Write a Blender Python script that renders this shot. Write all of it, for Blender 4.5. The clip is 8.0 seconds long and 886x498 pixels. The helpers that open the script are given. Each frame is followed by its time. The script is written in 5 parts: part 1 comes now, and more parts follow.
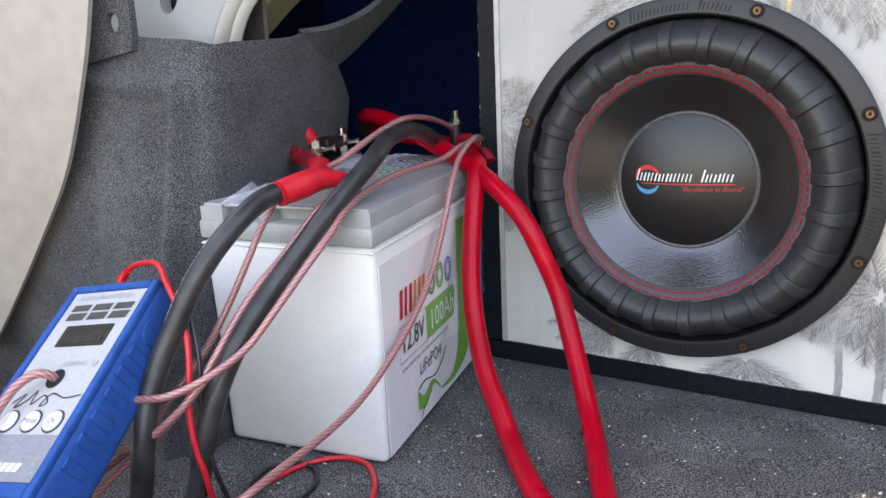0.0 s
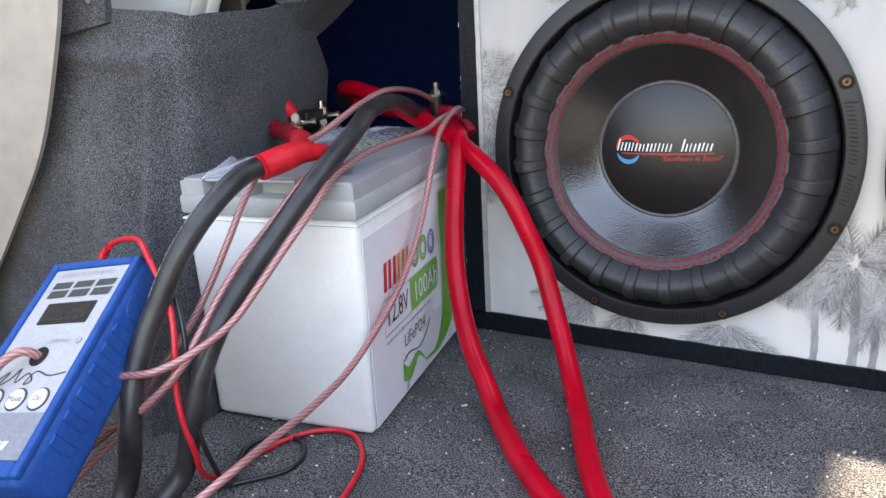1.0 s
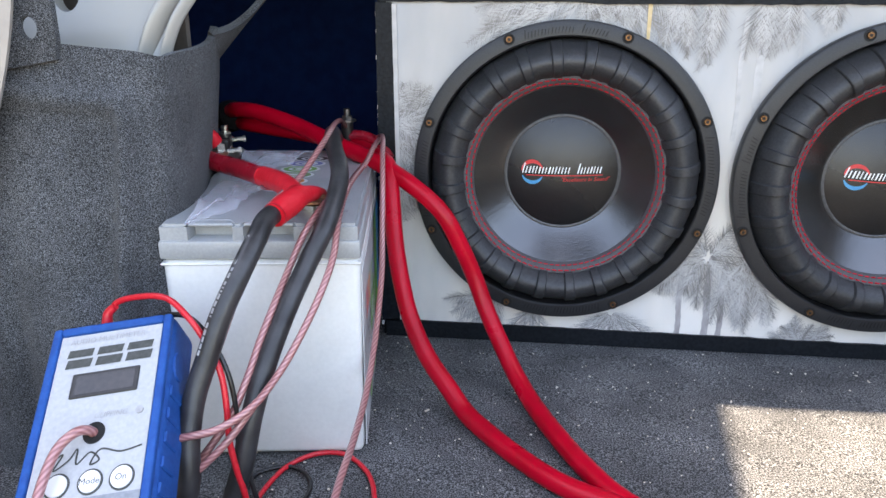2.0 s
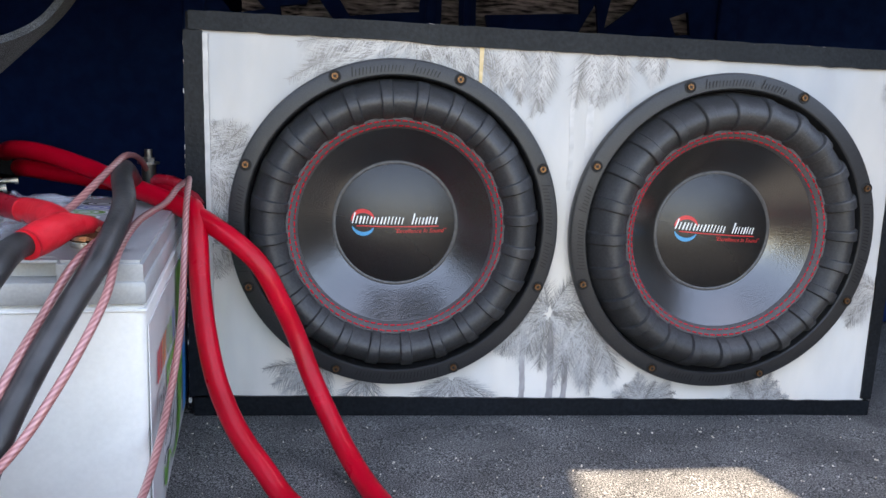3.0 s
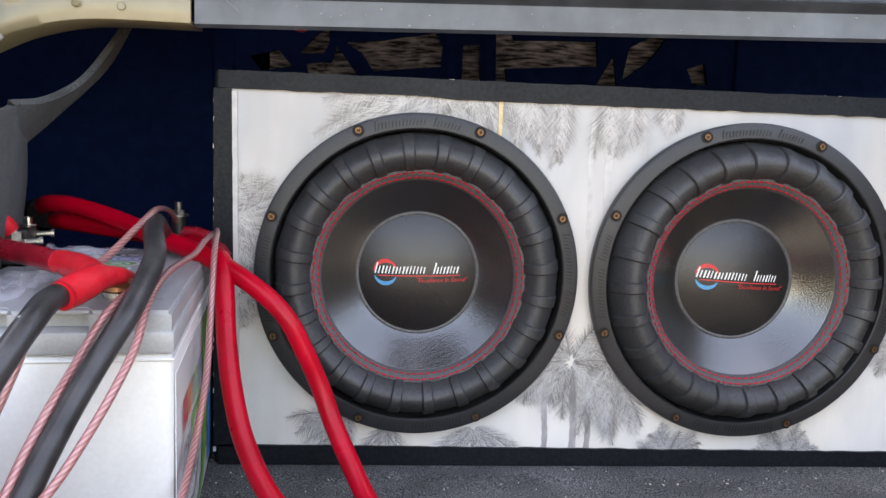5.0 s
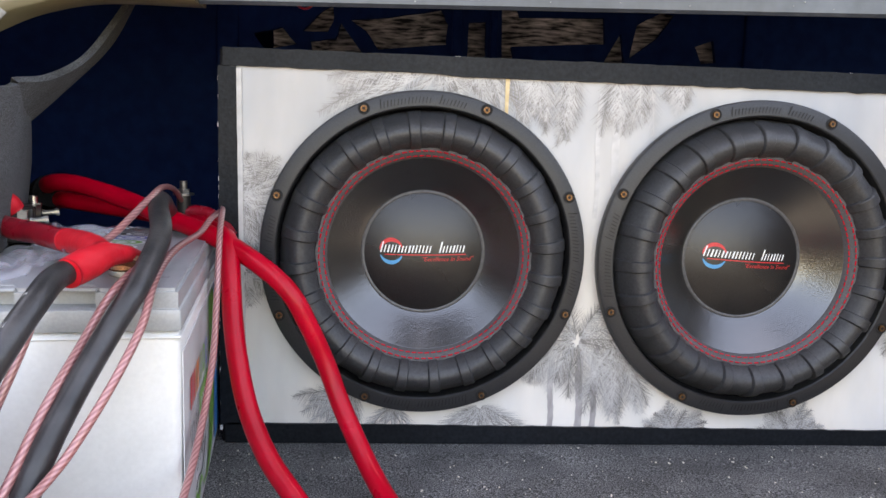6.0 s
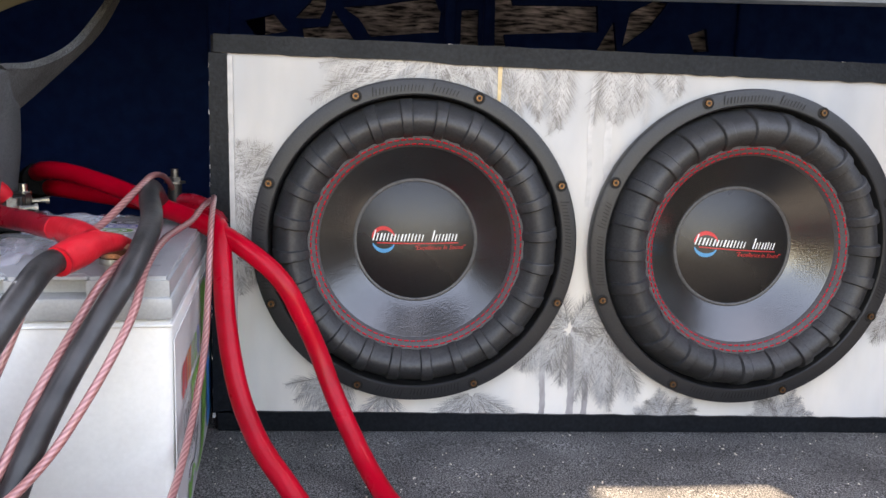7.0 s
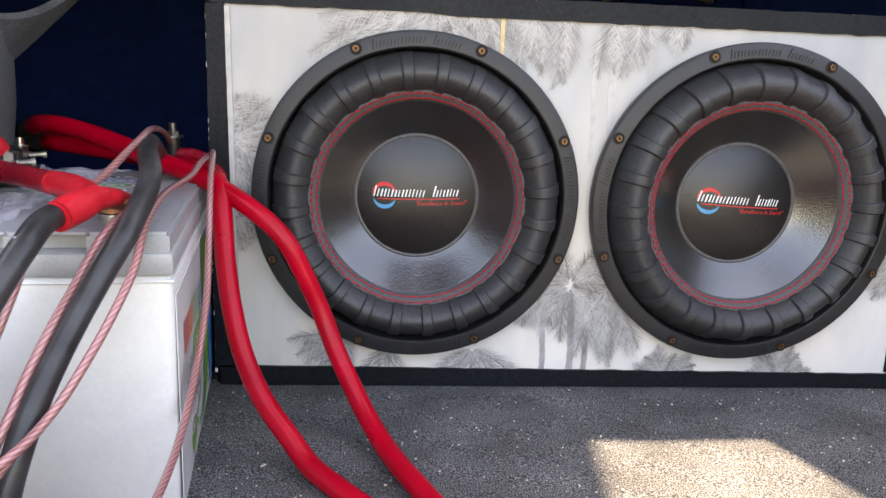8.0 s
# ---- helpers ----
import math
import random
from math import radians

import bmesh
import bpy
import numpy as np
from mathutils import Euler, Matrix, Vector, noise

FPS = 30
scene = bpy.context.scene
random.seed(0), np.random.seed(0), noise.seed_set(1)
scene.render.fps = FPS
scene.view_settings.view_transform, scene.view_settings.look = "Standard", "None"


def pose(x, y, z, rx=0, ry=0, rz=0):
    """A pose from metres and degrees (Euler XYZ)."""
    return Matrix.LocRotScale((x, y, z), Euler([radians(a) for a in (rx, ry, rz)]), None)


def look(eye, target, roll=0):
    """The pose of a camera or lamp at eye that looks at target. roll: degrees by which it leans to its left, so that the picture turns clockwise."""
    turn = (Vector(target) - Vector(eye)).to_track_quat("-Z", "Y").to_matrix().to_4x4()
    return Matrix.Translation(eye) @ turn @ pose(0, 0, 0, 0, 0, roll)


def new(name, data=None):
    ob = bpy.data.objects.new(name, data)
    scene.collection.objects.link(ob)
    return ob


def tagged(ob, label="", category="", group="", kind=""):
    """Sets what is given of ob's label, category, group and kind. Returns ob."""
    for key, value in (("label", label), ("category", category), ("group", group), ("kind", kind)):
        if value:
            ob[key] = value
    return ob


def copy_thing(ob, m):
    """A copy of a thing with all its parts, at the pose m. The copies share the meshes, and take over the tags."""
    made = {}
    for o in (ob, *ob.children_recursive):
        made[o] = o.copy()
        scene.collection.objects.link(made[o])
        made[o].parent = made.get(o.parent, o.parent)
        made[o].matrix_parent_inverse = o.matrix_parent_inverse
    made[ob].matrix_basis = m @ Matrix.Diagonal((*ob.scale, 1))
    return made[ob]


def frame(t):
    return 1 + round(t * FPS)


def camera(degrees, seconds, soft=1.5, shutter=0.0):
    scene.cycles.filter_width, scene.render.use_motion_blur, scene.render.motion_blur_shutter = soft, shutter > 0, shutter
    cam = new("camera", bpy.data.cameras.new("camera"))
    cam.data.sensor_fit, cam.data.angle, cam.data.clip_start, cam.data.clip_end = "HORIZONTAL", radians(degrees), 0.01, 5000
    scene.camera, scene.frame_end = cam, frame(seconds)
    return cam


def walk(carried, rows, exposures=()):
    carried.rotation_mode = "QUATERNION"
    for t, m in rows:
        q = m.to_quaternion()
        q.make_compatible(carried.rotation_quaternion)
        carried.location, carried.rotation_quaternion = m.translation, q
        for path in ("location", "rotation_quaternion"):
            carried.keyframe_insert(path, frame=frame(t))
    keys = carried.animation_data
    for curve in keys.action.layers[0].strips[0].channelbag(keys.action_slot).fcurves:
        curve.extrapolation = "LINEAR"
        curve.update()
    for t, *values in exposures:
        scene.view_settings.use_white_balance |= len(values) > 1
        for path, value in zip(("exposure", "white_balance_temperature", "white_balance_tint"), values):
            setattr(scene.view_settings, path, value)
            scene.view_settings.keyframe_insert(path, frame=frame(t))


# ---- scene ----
cam = camera(63.0, 8.0)
PATH = [
    (0, (0.326, -0.642, 0.284), (-0.662, 1.033, -0.183), -2.1),
    (0.5, (0.329, -0.643, 0.28), (-0.645, 1.031, -0.218), -2.4),
    (1, (0.324, -0.645, 0.283), (-0.608, 1.041, -0.256), -2.5),
    (1.2, (0.286, -0.657, 0.296), (-0.581, 1.056, -0.267), -3.0),
    (2.3, (0.135, -0.764, 0.348), (0.109, 1.146, -0.244), 1.1),
    (2.5, (0.146, -0.721, 0.318), (0.182, 1.206, -0.215), 1.1),
    (2.7, (0.162, -0.688, 0.29), (0.314, 1.251, -0.176), 1.9),
    (3, (0.16, -0.686, 0.284), (0.377, 1.272, -0.059), 2.5),
    (3.2, (0.162, -0.69, 0.285), (0.378, 1.279, 0.009), 2.6),
    (3.5, (0.159, -0.695, 0.284), (0.388, 1.283, 0.098), 2.6),
    (4, (0.158, -0.695, 0.285), (0.378, 1.289, 0.16), 2.4),
    (4.5, (0.159, -0.695, 0.285), (0.347, 1.291, 0.136), 2.2),
    (4.7, (0.162, -0.696, 0.287), (0.326, 1.29, 0.108), 2.1),
    (5.8, (0.16, -0.693, 0.286), (0.298, 1.285, 0.027), 1.9),
    (6, (0.16, -0.693, 0.284), (0.298, 1.284, 0.018), 1.9),
    (6.5, (0.16, -0.693, 0.284), (0.306, 1.281, 0.0), 1.9),
    (7, (0.161, -0.693, 0.284), (0.318, 1.279, -0.013), 2.0),
    (7.5, (0.161, -0.691, 0.284), (0.33, 1.274, -0.048), 2.0),
    (8, (0.16, -0.69, 0.284), (0.32, 1.259, -0.134), 2.2),
]
walk(cam, [(t, look(eye, target, roll)) for t, eye, target, roll in PATH], ((0, 3.03, 9400, 17), (2.5, 2.97, 8400, 15), (4.5, 3.1, 9500, 18), (8, 3.08, 10000, 19)))


# ---------------------------------------------------------------- light
world = bpy.data.worlds.new("sky")
scene.world = world
world.use_nodes = True
wn = world.node_tree
sky = wn.nodes.new("ShaderNodeTexSky")
sky.sky_type = "NISHITA"
sky.sun_disc = False
sky.sun_elevation = radians(79)
sky.sun_rotation = radians(-13)
wn.links.new(sky.outputs[0], wn.nodes["Background"].inputs[0])
wn.nodes["Background"].inputs[1].default_value = 0.15
sun = new("sun", bpy.data.lights.new("sun", "SUN"))
sun.data.energy = 2.9
sun.data.angle = radians(1.4)
sun.data.color = (1.0, 0.965, 0.91)
sun.matrix_world = look((0, 0, 0), (0.12, -0.165, -1.0))


# ---------------------------------------------------------------- materials
def rgb(c):
    return (*c, 1.0)


def material(name, dark, light, rough=0.6, scale=120.0, detail=4.0, bump=0.0, bump_scale=None, metal=0.0, coat=0.0,
             coat_rough=0.1, stain=0.0, stain_scale=9.0, stretch=None, contrast=(0.3, 0.7), rough_var=0.1, sheen=0.0, spec=0.5):
    """Two colours mixed by fine noise, larger stains over them, varied gloss and fine relief."""
    m = bpy.data.materials.new(name)
    m.use_nodes = True
    t = m.node_tree
    n, l = t.nodes, t.links
    b = n["Principled BSDF"]
    co = n.new("ShaderNodeTexCoord")
    src = co.outputs["Object"]
    if stretch:
        mp = n.new("ShaderNodeMapping")
        mp.inputs["Scale"].default_value = stretch
        l.new(src, mp.inputs["Vector"])
        src = mp.outputs[0]
    nz = n.new("ShaderNodeTexNoise")
    nz.inputs["Scale"].default_value = scale
    nz.inputs["Detail"].default_value = detail
    l.new(src, nz.inputs["Vector"])
    ramp = n.new("ShaderNodeValToRGB")
    ramp.color_ramp.elements[0].position, ramp.color_ramp.elements[1].position = contrast
    ramp.color_ramp.elements[0].color, ramp.color_ramp.elements[1].color = rgb(dark), rgb(light)
    l.new(nz.outputs["Fac"], ramp.inputs[0])
    col = ramp.outputs[0]
    big = n.new("ShaderNodeTexNoise")
    big.inputs["Scale"].default_value = stain_scale
    big.inputs["Detail"].default_value = 5
    l.new(src, big.inputs["Vector"])
    if stain:
        mr = n.new("ShaderNodeMapRange")
        mr.inputs["From Min"].default_value, mr.inputs["From Max"].default_value = 0.35, 0.7
        mr.inputs["To Min"].default_value, mr.inputs["To Max"].default_value = 1.0 + stain * 0.4, 1.0 - stain
        l.new(big.outputs["Fac"], mr.inputs["Value"])
        mx = n.new("ShaderNodeMix")
        mx.data_type, mx.blend_type = "RGBA", "MULTIPLY"
        mx.inputs["Factor"].default_value = 1.0
        l.new(col, mx.inputs["A"])
        l.new(mr.outputs[0], mx.inputs["B"])
        col = mx.outputs["Result"]
    l.new(col, b.inputs["Base Color"])
    rr = n.new("ShaderNodeMapRange")
    rr.inputs["To Min"].default_value, rr.inputs["To Max"].default_value = max(0.02, rough - rough_var), min(1.0, rough + rough_var)
    l.new(big.outputs["Fac"], rr.inputs["Value"])
    l.new(rr.outputs[0], b.inputs["Roughness"])
    b.inputs["Metallic"].default_value = metal
    b.inputs["Coat Weight"].default_value = coat
    b.inputs["Coat Roughness"].default_value = coat_rough
    b.inputs["Sheen Weight"].default_value = sheen
    b.inputs["Specular IOR Level"].default_value = spec
    if bump:
        bn = nz
        if bump_scale:
            bn = n.new("ShaderNodeTexNoise")
            bn.inputs["Scale"].default_value = bump_scale
            bn.inputs["Detail"].default_value = 3
            l.new(src, bn.inputs["Vector"])
        bp = n.new("ShaderNodeBump")
        bp.inputs["Strength"].default_value = 1.0
        bp.inputs["Distance"].default_value = bump
        l.new(bn.outputs["Fac"], bp.inputs["Height"])
        l.new(bp.outputs[0], b.inputs["Normal"])
    return m


M_CARPET = material("floor_felt", (0.006, 0.007, 0.0076), (0.33, 0.33, 0.33), 0.95, 800, 9, 0.0014, None, stain=0.45, stain_scale=14, contrast=(0.43, 0.72), sheen=0.05)
M_LINER = material("liner_felt", (0.006, 0.007, 0.0085), (0.26, 0.275, 0.295), 0.95, 1350, 9, 0.0010, None, stain=0.35, stain_scale=16, contrast=(0.43, 0.74), sheen=0.06)
M_PAPER = material("printed_paper", (0.70, 0.72, 0.74), (0.84, 0.80, 0.75), 0.5, 6, 4, 0.0, stain=0.08, stain_scale=20, coat=0.15, coat_rough=0.3, contrast=(0.35, 0.62), stretch=(1.6, 1, 0.6))


def paint_paper_light(m):
    """Light painted into the paper's colour: darker grey-blue above, brighter cream towards the bottom."""
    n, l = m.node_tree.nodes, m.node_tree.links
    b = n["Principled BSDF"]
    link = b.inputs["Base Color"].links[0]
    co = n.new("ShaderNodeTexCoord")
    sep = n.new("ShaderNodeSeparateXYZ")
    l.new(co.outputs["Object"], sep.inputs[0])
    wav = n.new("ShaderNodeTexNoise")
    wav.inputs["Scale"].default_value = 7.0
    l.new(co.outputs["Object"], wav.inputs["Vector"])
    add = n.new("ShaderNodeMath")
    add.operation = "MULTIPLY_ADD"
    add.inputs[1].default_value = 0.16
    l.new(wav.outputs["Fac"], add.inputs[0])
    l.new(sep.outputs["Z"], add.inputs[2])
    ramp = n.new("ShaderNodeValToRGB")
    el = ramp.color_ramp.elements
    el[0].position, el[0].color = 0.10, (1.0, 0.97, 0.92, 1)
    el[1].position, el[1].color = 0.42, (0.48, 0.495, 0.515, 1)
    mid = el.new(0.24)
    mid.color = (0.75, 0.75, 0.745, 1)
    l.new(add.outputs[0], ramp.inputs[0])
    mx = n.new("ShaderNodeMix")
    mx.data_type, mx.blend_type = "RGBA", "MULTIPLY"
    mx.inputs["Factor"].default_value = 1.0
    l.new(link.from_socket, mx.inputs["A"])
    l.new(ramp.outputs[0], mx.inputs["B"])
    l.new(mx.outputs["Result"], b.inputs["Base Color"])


# brightens the lower paper by colour, where too little light reaches
paint_paper_light(M_PAPER)
M_FROND = material("printed_frond", (0.15, 0.143, 0.138), (0.29, 0.275, 0.265), 0.5, 90, 4)
M_FROND_PALE = material("printed_pale_frond", (0.4, 0.395, 0.39), (0.52, 0.51, 0.5), 0.5, 90, 4)
M_TRUNKP = material("printed_palm_trunk", (0.28, 0.26, 0.26), (0.44, 0.41, 0.405), 0.5, 160, 4, stretch=(1, 1, 0.3))
M_TAPE = material("black_tape", (0.005, 0.0068, 0.0088), (0.0125, 0.0155, 0.0195), 0.46, 260, 4, 0.0003, 400, rough_var=0.15, stain=0.3, spec=0.15)
M_BOX = material("box_carpet", (0.005, 0.005, 0.006), (0.015, 0.015, 0.017), 0.95, 600, 5, 0.0008, spec=0.1)
M_TORN = material("torn_paper_edge", (0.55, 0.54, 0.52), (0.82, 0.8, 0.78), 0.9, 500, 4)
M_RING = material("basket_plastic", (0.016, 0.0165, 0.018), (0.027, 0.0275, 0.03), 0.42, 900, 3, 0.0001, 1600, rough_var=0.08, spec=0.4)
# blacker than the ring, for the shadow along the raised letters
M_EMB_SHADE = material("basket_letter_shade", (0.007, 0.007, 0.008), (0.012, 0.012, 0.013), 0.55, 900, 3, spec=0.3)
M_RUBBER = material("surround_rubber", (0.018, 0.019, 0.021), (0.044, 0.045, 0.048), 0.46, 420, 6, 0.0003, 900, stain=0.25, stain_scale=25, rough_var=0.1)
M_CONE_EDGE = material("cone_edge_foam", (0.045, 0.045, 0.048), (0.085, 0.085, 0.088), 0.7, 700, 4, 0.0002)
M_CONE = material("coated_cone", (0.005, 0.005, 0.0052), (0.02, 0.02, 0.0202), 0.13, 900, 4, 0.00027, 680, rough_var=0.12, stain=0.35, stain_scale=30, spec=0.5, coat=0.2, coat_rough=0.14)
M_CAP = material("dust_cap", (0.007, 0.007, 0.0075), (0.013, 0.013, 0.014), 0.27, 400, 3, 0.0003, 1150, rough_var=0.08, spec=0.6)
M_CONE.node_tree.nodes["Principled BSDF"].inputs["IOR"].default_value = 1.95
M_CAPRIM = material("cap_glue_rim", (0.05, 0.05, 0.052), (0.1, 0.1, 0.1), 0.4, 300, 3)
M_THREAD = material("red_thread", (0.46, 0.001, 0.014), (0.68, 0.003, 0.022), 0.6, 1500, 2, spec=0.2)
M_BRONZE = material("yellow_zinc_screw", (0.08, 0.04, 0.02), (0.25, 0.13, 0.062), 0.45, 700, 3, metal=0.9)
# near-black that paints the shade inside holes on flat faces
M_HOLE_SHADE = material("painted_hole_shade", (0.004, 0.004, 0.004), (0.008, 0.008, 0.008), 0.8, 200, 2)
M_WHITE_INK = material("white_ink", (0.74, 0.74, 0.74), (0.82, 0.82, 0.82), 0.5, 300, 2)
M_RED_INK = material("red_ink", (0.55, 0.015, 0.02), (0.66, 0.03, 0.03), 0.5, 300, 2)
M_BLUE_INK = material("blue_ink", (0.03, 0.26, 0.5), (0.05, 0.32, 0.56), 0.5, 300, 2)
M_ORANGE_INK = material("orange_ink", (0.75, 0.2, 0.03), (0.82, 0.26, 0.04), 0.5, 300, 2)
M_GREEN_INK = material("green_ink", (0.12, 0.36, 0.04), (0.16, 0.44, 0.06), 0.4, 300, 2, coat=0.2)
M_OLIVE_INK = material("olive_ink", (0.13, 0.24, 0.06), (0.17, 0.3, 0.08), 0.4, 300, 2)
M_VIOLET_INK = material("violet_ink", (0.12, 0.15, 0.42), (0.17, 0.2, 0.5), 0.4, 300, 2)
M_DARK_INK = material("dark_ink", (0.03, 0.035, 0.03), (0.06, 0.065, 0.06), 0.5, 300, 2)
M_GREY_INK = material("grey_ink", (0.3, 0.3, 0.31), (0.4, 0.4, 0.41), 0.5, 300, 2)
M_CYAN_LABEL = material("blue_label", (0.01, 0.2, 0.55), (0.02, 0.26, 0.62), 0.4, 300, 2)
M_CASE = material("white_abs_case", (0.74, 0.745, 0.725), (0.78, 0.785, 0.765), 0.34, 300, 2, stain=0.06, stain_scale=22)
M_LABEL = material("glossy_label", (0.76, 0.77, 0.78), (0.82, 0.82, 0.83), 0.25, 30, 2, coat=0.3)
M_LID = material("grey_abs_lid", (0.33, 0.345, 0.352), (0.385, 0.40, 0.407), 0.34, 500, 3, 0.00004, 1500, stain=0.08, stain_scale=25)
M_BLACK_CABLE = material("black_cable", (0.018, 0.018, 0.0195), (0.044, 0.043, 0.045), 0.36, 60, 5, 0.0002, 500, stain=0.4, stain_scale=40, rough_var=0.12)
M_RED_CABLE = material("red_cable", (0.43, 0.001, 0.012), (0.55, 0.002, 0.019), 0.3, 40, 4, 0.00008, 300, stain=0.12, stain_scale=30, spec=0.24, rough_var=0.08)
M_DARK_RED = material("dark_red_cable", (0.22, 0.004, 0.014), (0.34, 0.008, 0.02), 0.3, 60, 4, 0.0002, 300, stain=0.2, stain_scale=40)
M_SHRINK = material("red_heat_shrink", (0.55, 0.008, 0.018), (0.72, 0.022, 0.035), 0.42, 120, 4, 0.0004, 220, stain=0.15, stain_scale=60, spec=0.3)
M_LEAD_RED = material("red_test_lead", (0.55, 0.01, 0.02), (0.7, 0.02, 0.035), 0.3, 300, 2)
M_LEAD_BLACK = material("black_test_lead", (0.008, 0.008, 0.009), (0.018, 0.018, 0.018), 0.3, 300, 2)
M_BOOT = material("blue_rubber_boot", (0.0015, 0.06, 0.26), (0.004, 0.088, 0.33), 0.6, 250, 4, 0.00015, 900, stain=0.12, stain_scale=50, spec=0.25)
M_FACE = material("meter_faceplate", (0.38, 0.395, 0.41), (0.44, 0.455, 0.465), 0.42, 400, 2)
M_FACE_GREY = material("meter_faceplate_grey", (0.2, 0.22, 0.25), (0.26, 0.28, 0.31), 0.42, 400, 2)
M_LCD = material("dark_display", (0.02, 0.02, 0.022), (0.04, 0.036, 0.036), 0.08, 300, 2, rough_var=0.03)
M_NICKEL = material("nickel_plate", (0.6, 0.58, 0.52), (0.78, 0.76, 0.7), 0.24, 300, 3, metal=1.0)
# plated metal darkened in colour, for the shade of cables and deck
M_SHADED_NICKEL = material("shaded_nickel", (0.12, 0.12, 0.12), (0.24, 0.235, 0.225), 0.4, 300, 3, metal=1.0)
M_BLACK_ABS = material("black_plastic", (0.008, 0.008, 0.008), (0.018, 0.018, 0.018), 0.35, 300, 3)
M_BEIGE = material("beige_body_paint", (0.24, 0.205, 0.118), (0.285, 0.245, 0.148), 0.32, 40, 4, coat=0.5, stain=0.08)
M_JAMB = material("pale_jamb_paint", (0.24, 0.24, 0.225), (0.31, 0.305, 0.285), 0.35, 30, 4, coat=0.4, stain=0.15, stain_scale=30)
M_TRIM = material("beige_trim", (0.33, 0.295, 0.26), (0.385, 0.345, 0.305), 0.6, 60, 3, 0.0002, 400)
M_LIP = material("dusty_grey_paint", (0.032, 0.04, 0.055), (0.062, 0.072, 0.09), 0.36, 45, 7, 0.00004, 600, coat=0.35, coat_rough=0.16, stain=0.35, stain_scale=20)
M_LIP_EDGE = material("pale_grey_edge", (0.2, 0.21, 0.23), (0.4, 0.41, 0.42), 0.3, 200, 5, metal=0.4, stain=0.3)
M_DULL_BOLT = material("dull_zinc", (0.3, 0.3, 0.3), (0.5, 0.49, 0.47), 0.38, 260, 4, metal=0.85, stain=0.3, stain_scale=60)
M_PAD = material("speckled_pad", (0.02, 0.021, 0.023), (0.42, 0.42, 0.41), 0.95, 700, 8, 0.0008, None, contrast=(0.42, 0.68))
# blue-black that puts the load space's unlit depth into the colour
M_CAVITY = material("cavity_shade_tint", (0.0018, 0.012, 0.06), (0.0035, 0.02, 0.088), 0.8, 60, 4, spec=0.1)
M_BARK = material("camouflage_cloth", (0.018, 0.016, 0.018), (0.66, 0.61, 0.63), 0.9, 150, 12, 0.0012, None, stretch=(0.22, 1, 1.6), stain=0.6, stain_scale=24, contrast=(0.36, 0.68))
M_CHIP = material("wood_chip", (0.5, 0.42, 0.3), (0.8, 0.76, 0.68), 0.9, 500, 3)
M_GROUND_BOUNCE = material("bounce_ground", (0.2, 0.19, 0.175), (0.3, 0.285, 0.26), 0.9, 40, 5, 0.002)
M_COPPER = material("copper_strands", (0.4, 0.14, 0.07), (0.75, 0.4, 0.26), 0.3, 900, 2, metal=0.9)


def wire_material():
    """Clear pink jacket over twisted copper strands: diagonal stripes follow the cable's own coordinates."""
    m = bpy.data.materials.new("clear_speaker_wire")
    m.use_nodes = True
    n, l = m.node_tree.nodes, m.node_tree.links
    b = n["Principled BSDF"]
    uv = n.new("ShaderNodeUVMap")
    sep = n.new("ShaderNodeSeparateXYZ")
    l.new(uv.outputs[0], sep.inputs[0])
    a = n.new("ShaderNodeMath")
    a.operation = "MULTIPLY"
    a.inputs[1].default_value = 1100.0
    l.new(sep.outputs["X"], a.inputs[0])
    c = n.new("ShaderNodeMath")
    c.operation = "MULTIPLY_ADD"
    c.inputs[1].default_value = 2 * math.pi * 6
    l.new(sep.outputs["Y"], c.inputs[0])
    l.new(a.outputs[0], c.inputs[2])
    s = n.new("ShaderNodeMath")
    s.operation = "SINE"
    l.new(c.outputs[0], s.inputs[0])
    ramp = n.new("ShaderNodeValToRGB")
    ramp.color_ramp.elements[0].color = (0.27, 0.095, 0.095, 1)
    ramp.color_ramp.elements[1].color = (0.5, 0.23, 0.22, 1)
    mr = n.new("ShaderNodeMapRange")
    mr.inputs["From Min"].default_value = -1
    l.new(s.outputs[0], mr.inputs["Value"])
    l.new(mr.outputs[0], ramp.inputs[0])
    l.new(ramp.outputs[0], b.inputs["Base Color"])
    b.inputs["Roughness"].default_value = 0.3
    b.inputs["Metallic"].default_value = 0.15
    b.inputs["Coat Weight"].default_value = 0.9
    b.inputs["Coat Roughness"].default_value = 0.08
    return m


M_WIRE = wire_material()


def glass_material(name, colour, rough, alpha):
    m = bpy.data.materials.new(name)
    m.use_nodes = True
    b = m.node_tree.nodes["Principled BSDF"]
    b.inputs["Base Color"].default_value = rgb(colour)
    b.inputs["Roughness"].default_value = rough
    b.inputs["Alpha"].default_value = alpha
    b.inputs["Specular IOR Level"].default_value = 0.8
    return m


M_BAG = glass_material("clear_plastic_bag", (0.82, 0.82, 0.9), 0.12, 0.2)


# ---------------------------------------------------------------- mesh helpers
def thing(name, m, label, category, group="", kind=""):
    ob = new(name)
    ob.matrix_world = m
    ob.empty_display_size = 0.02
    return tagged(ob, label, category, group, kind)


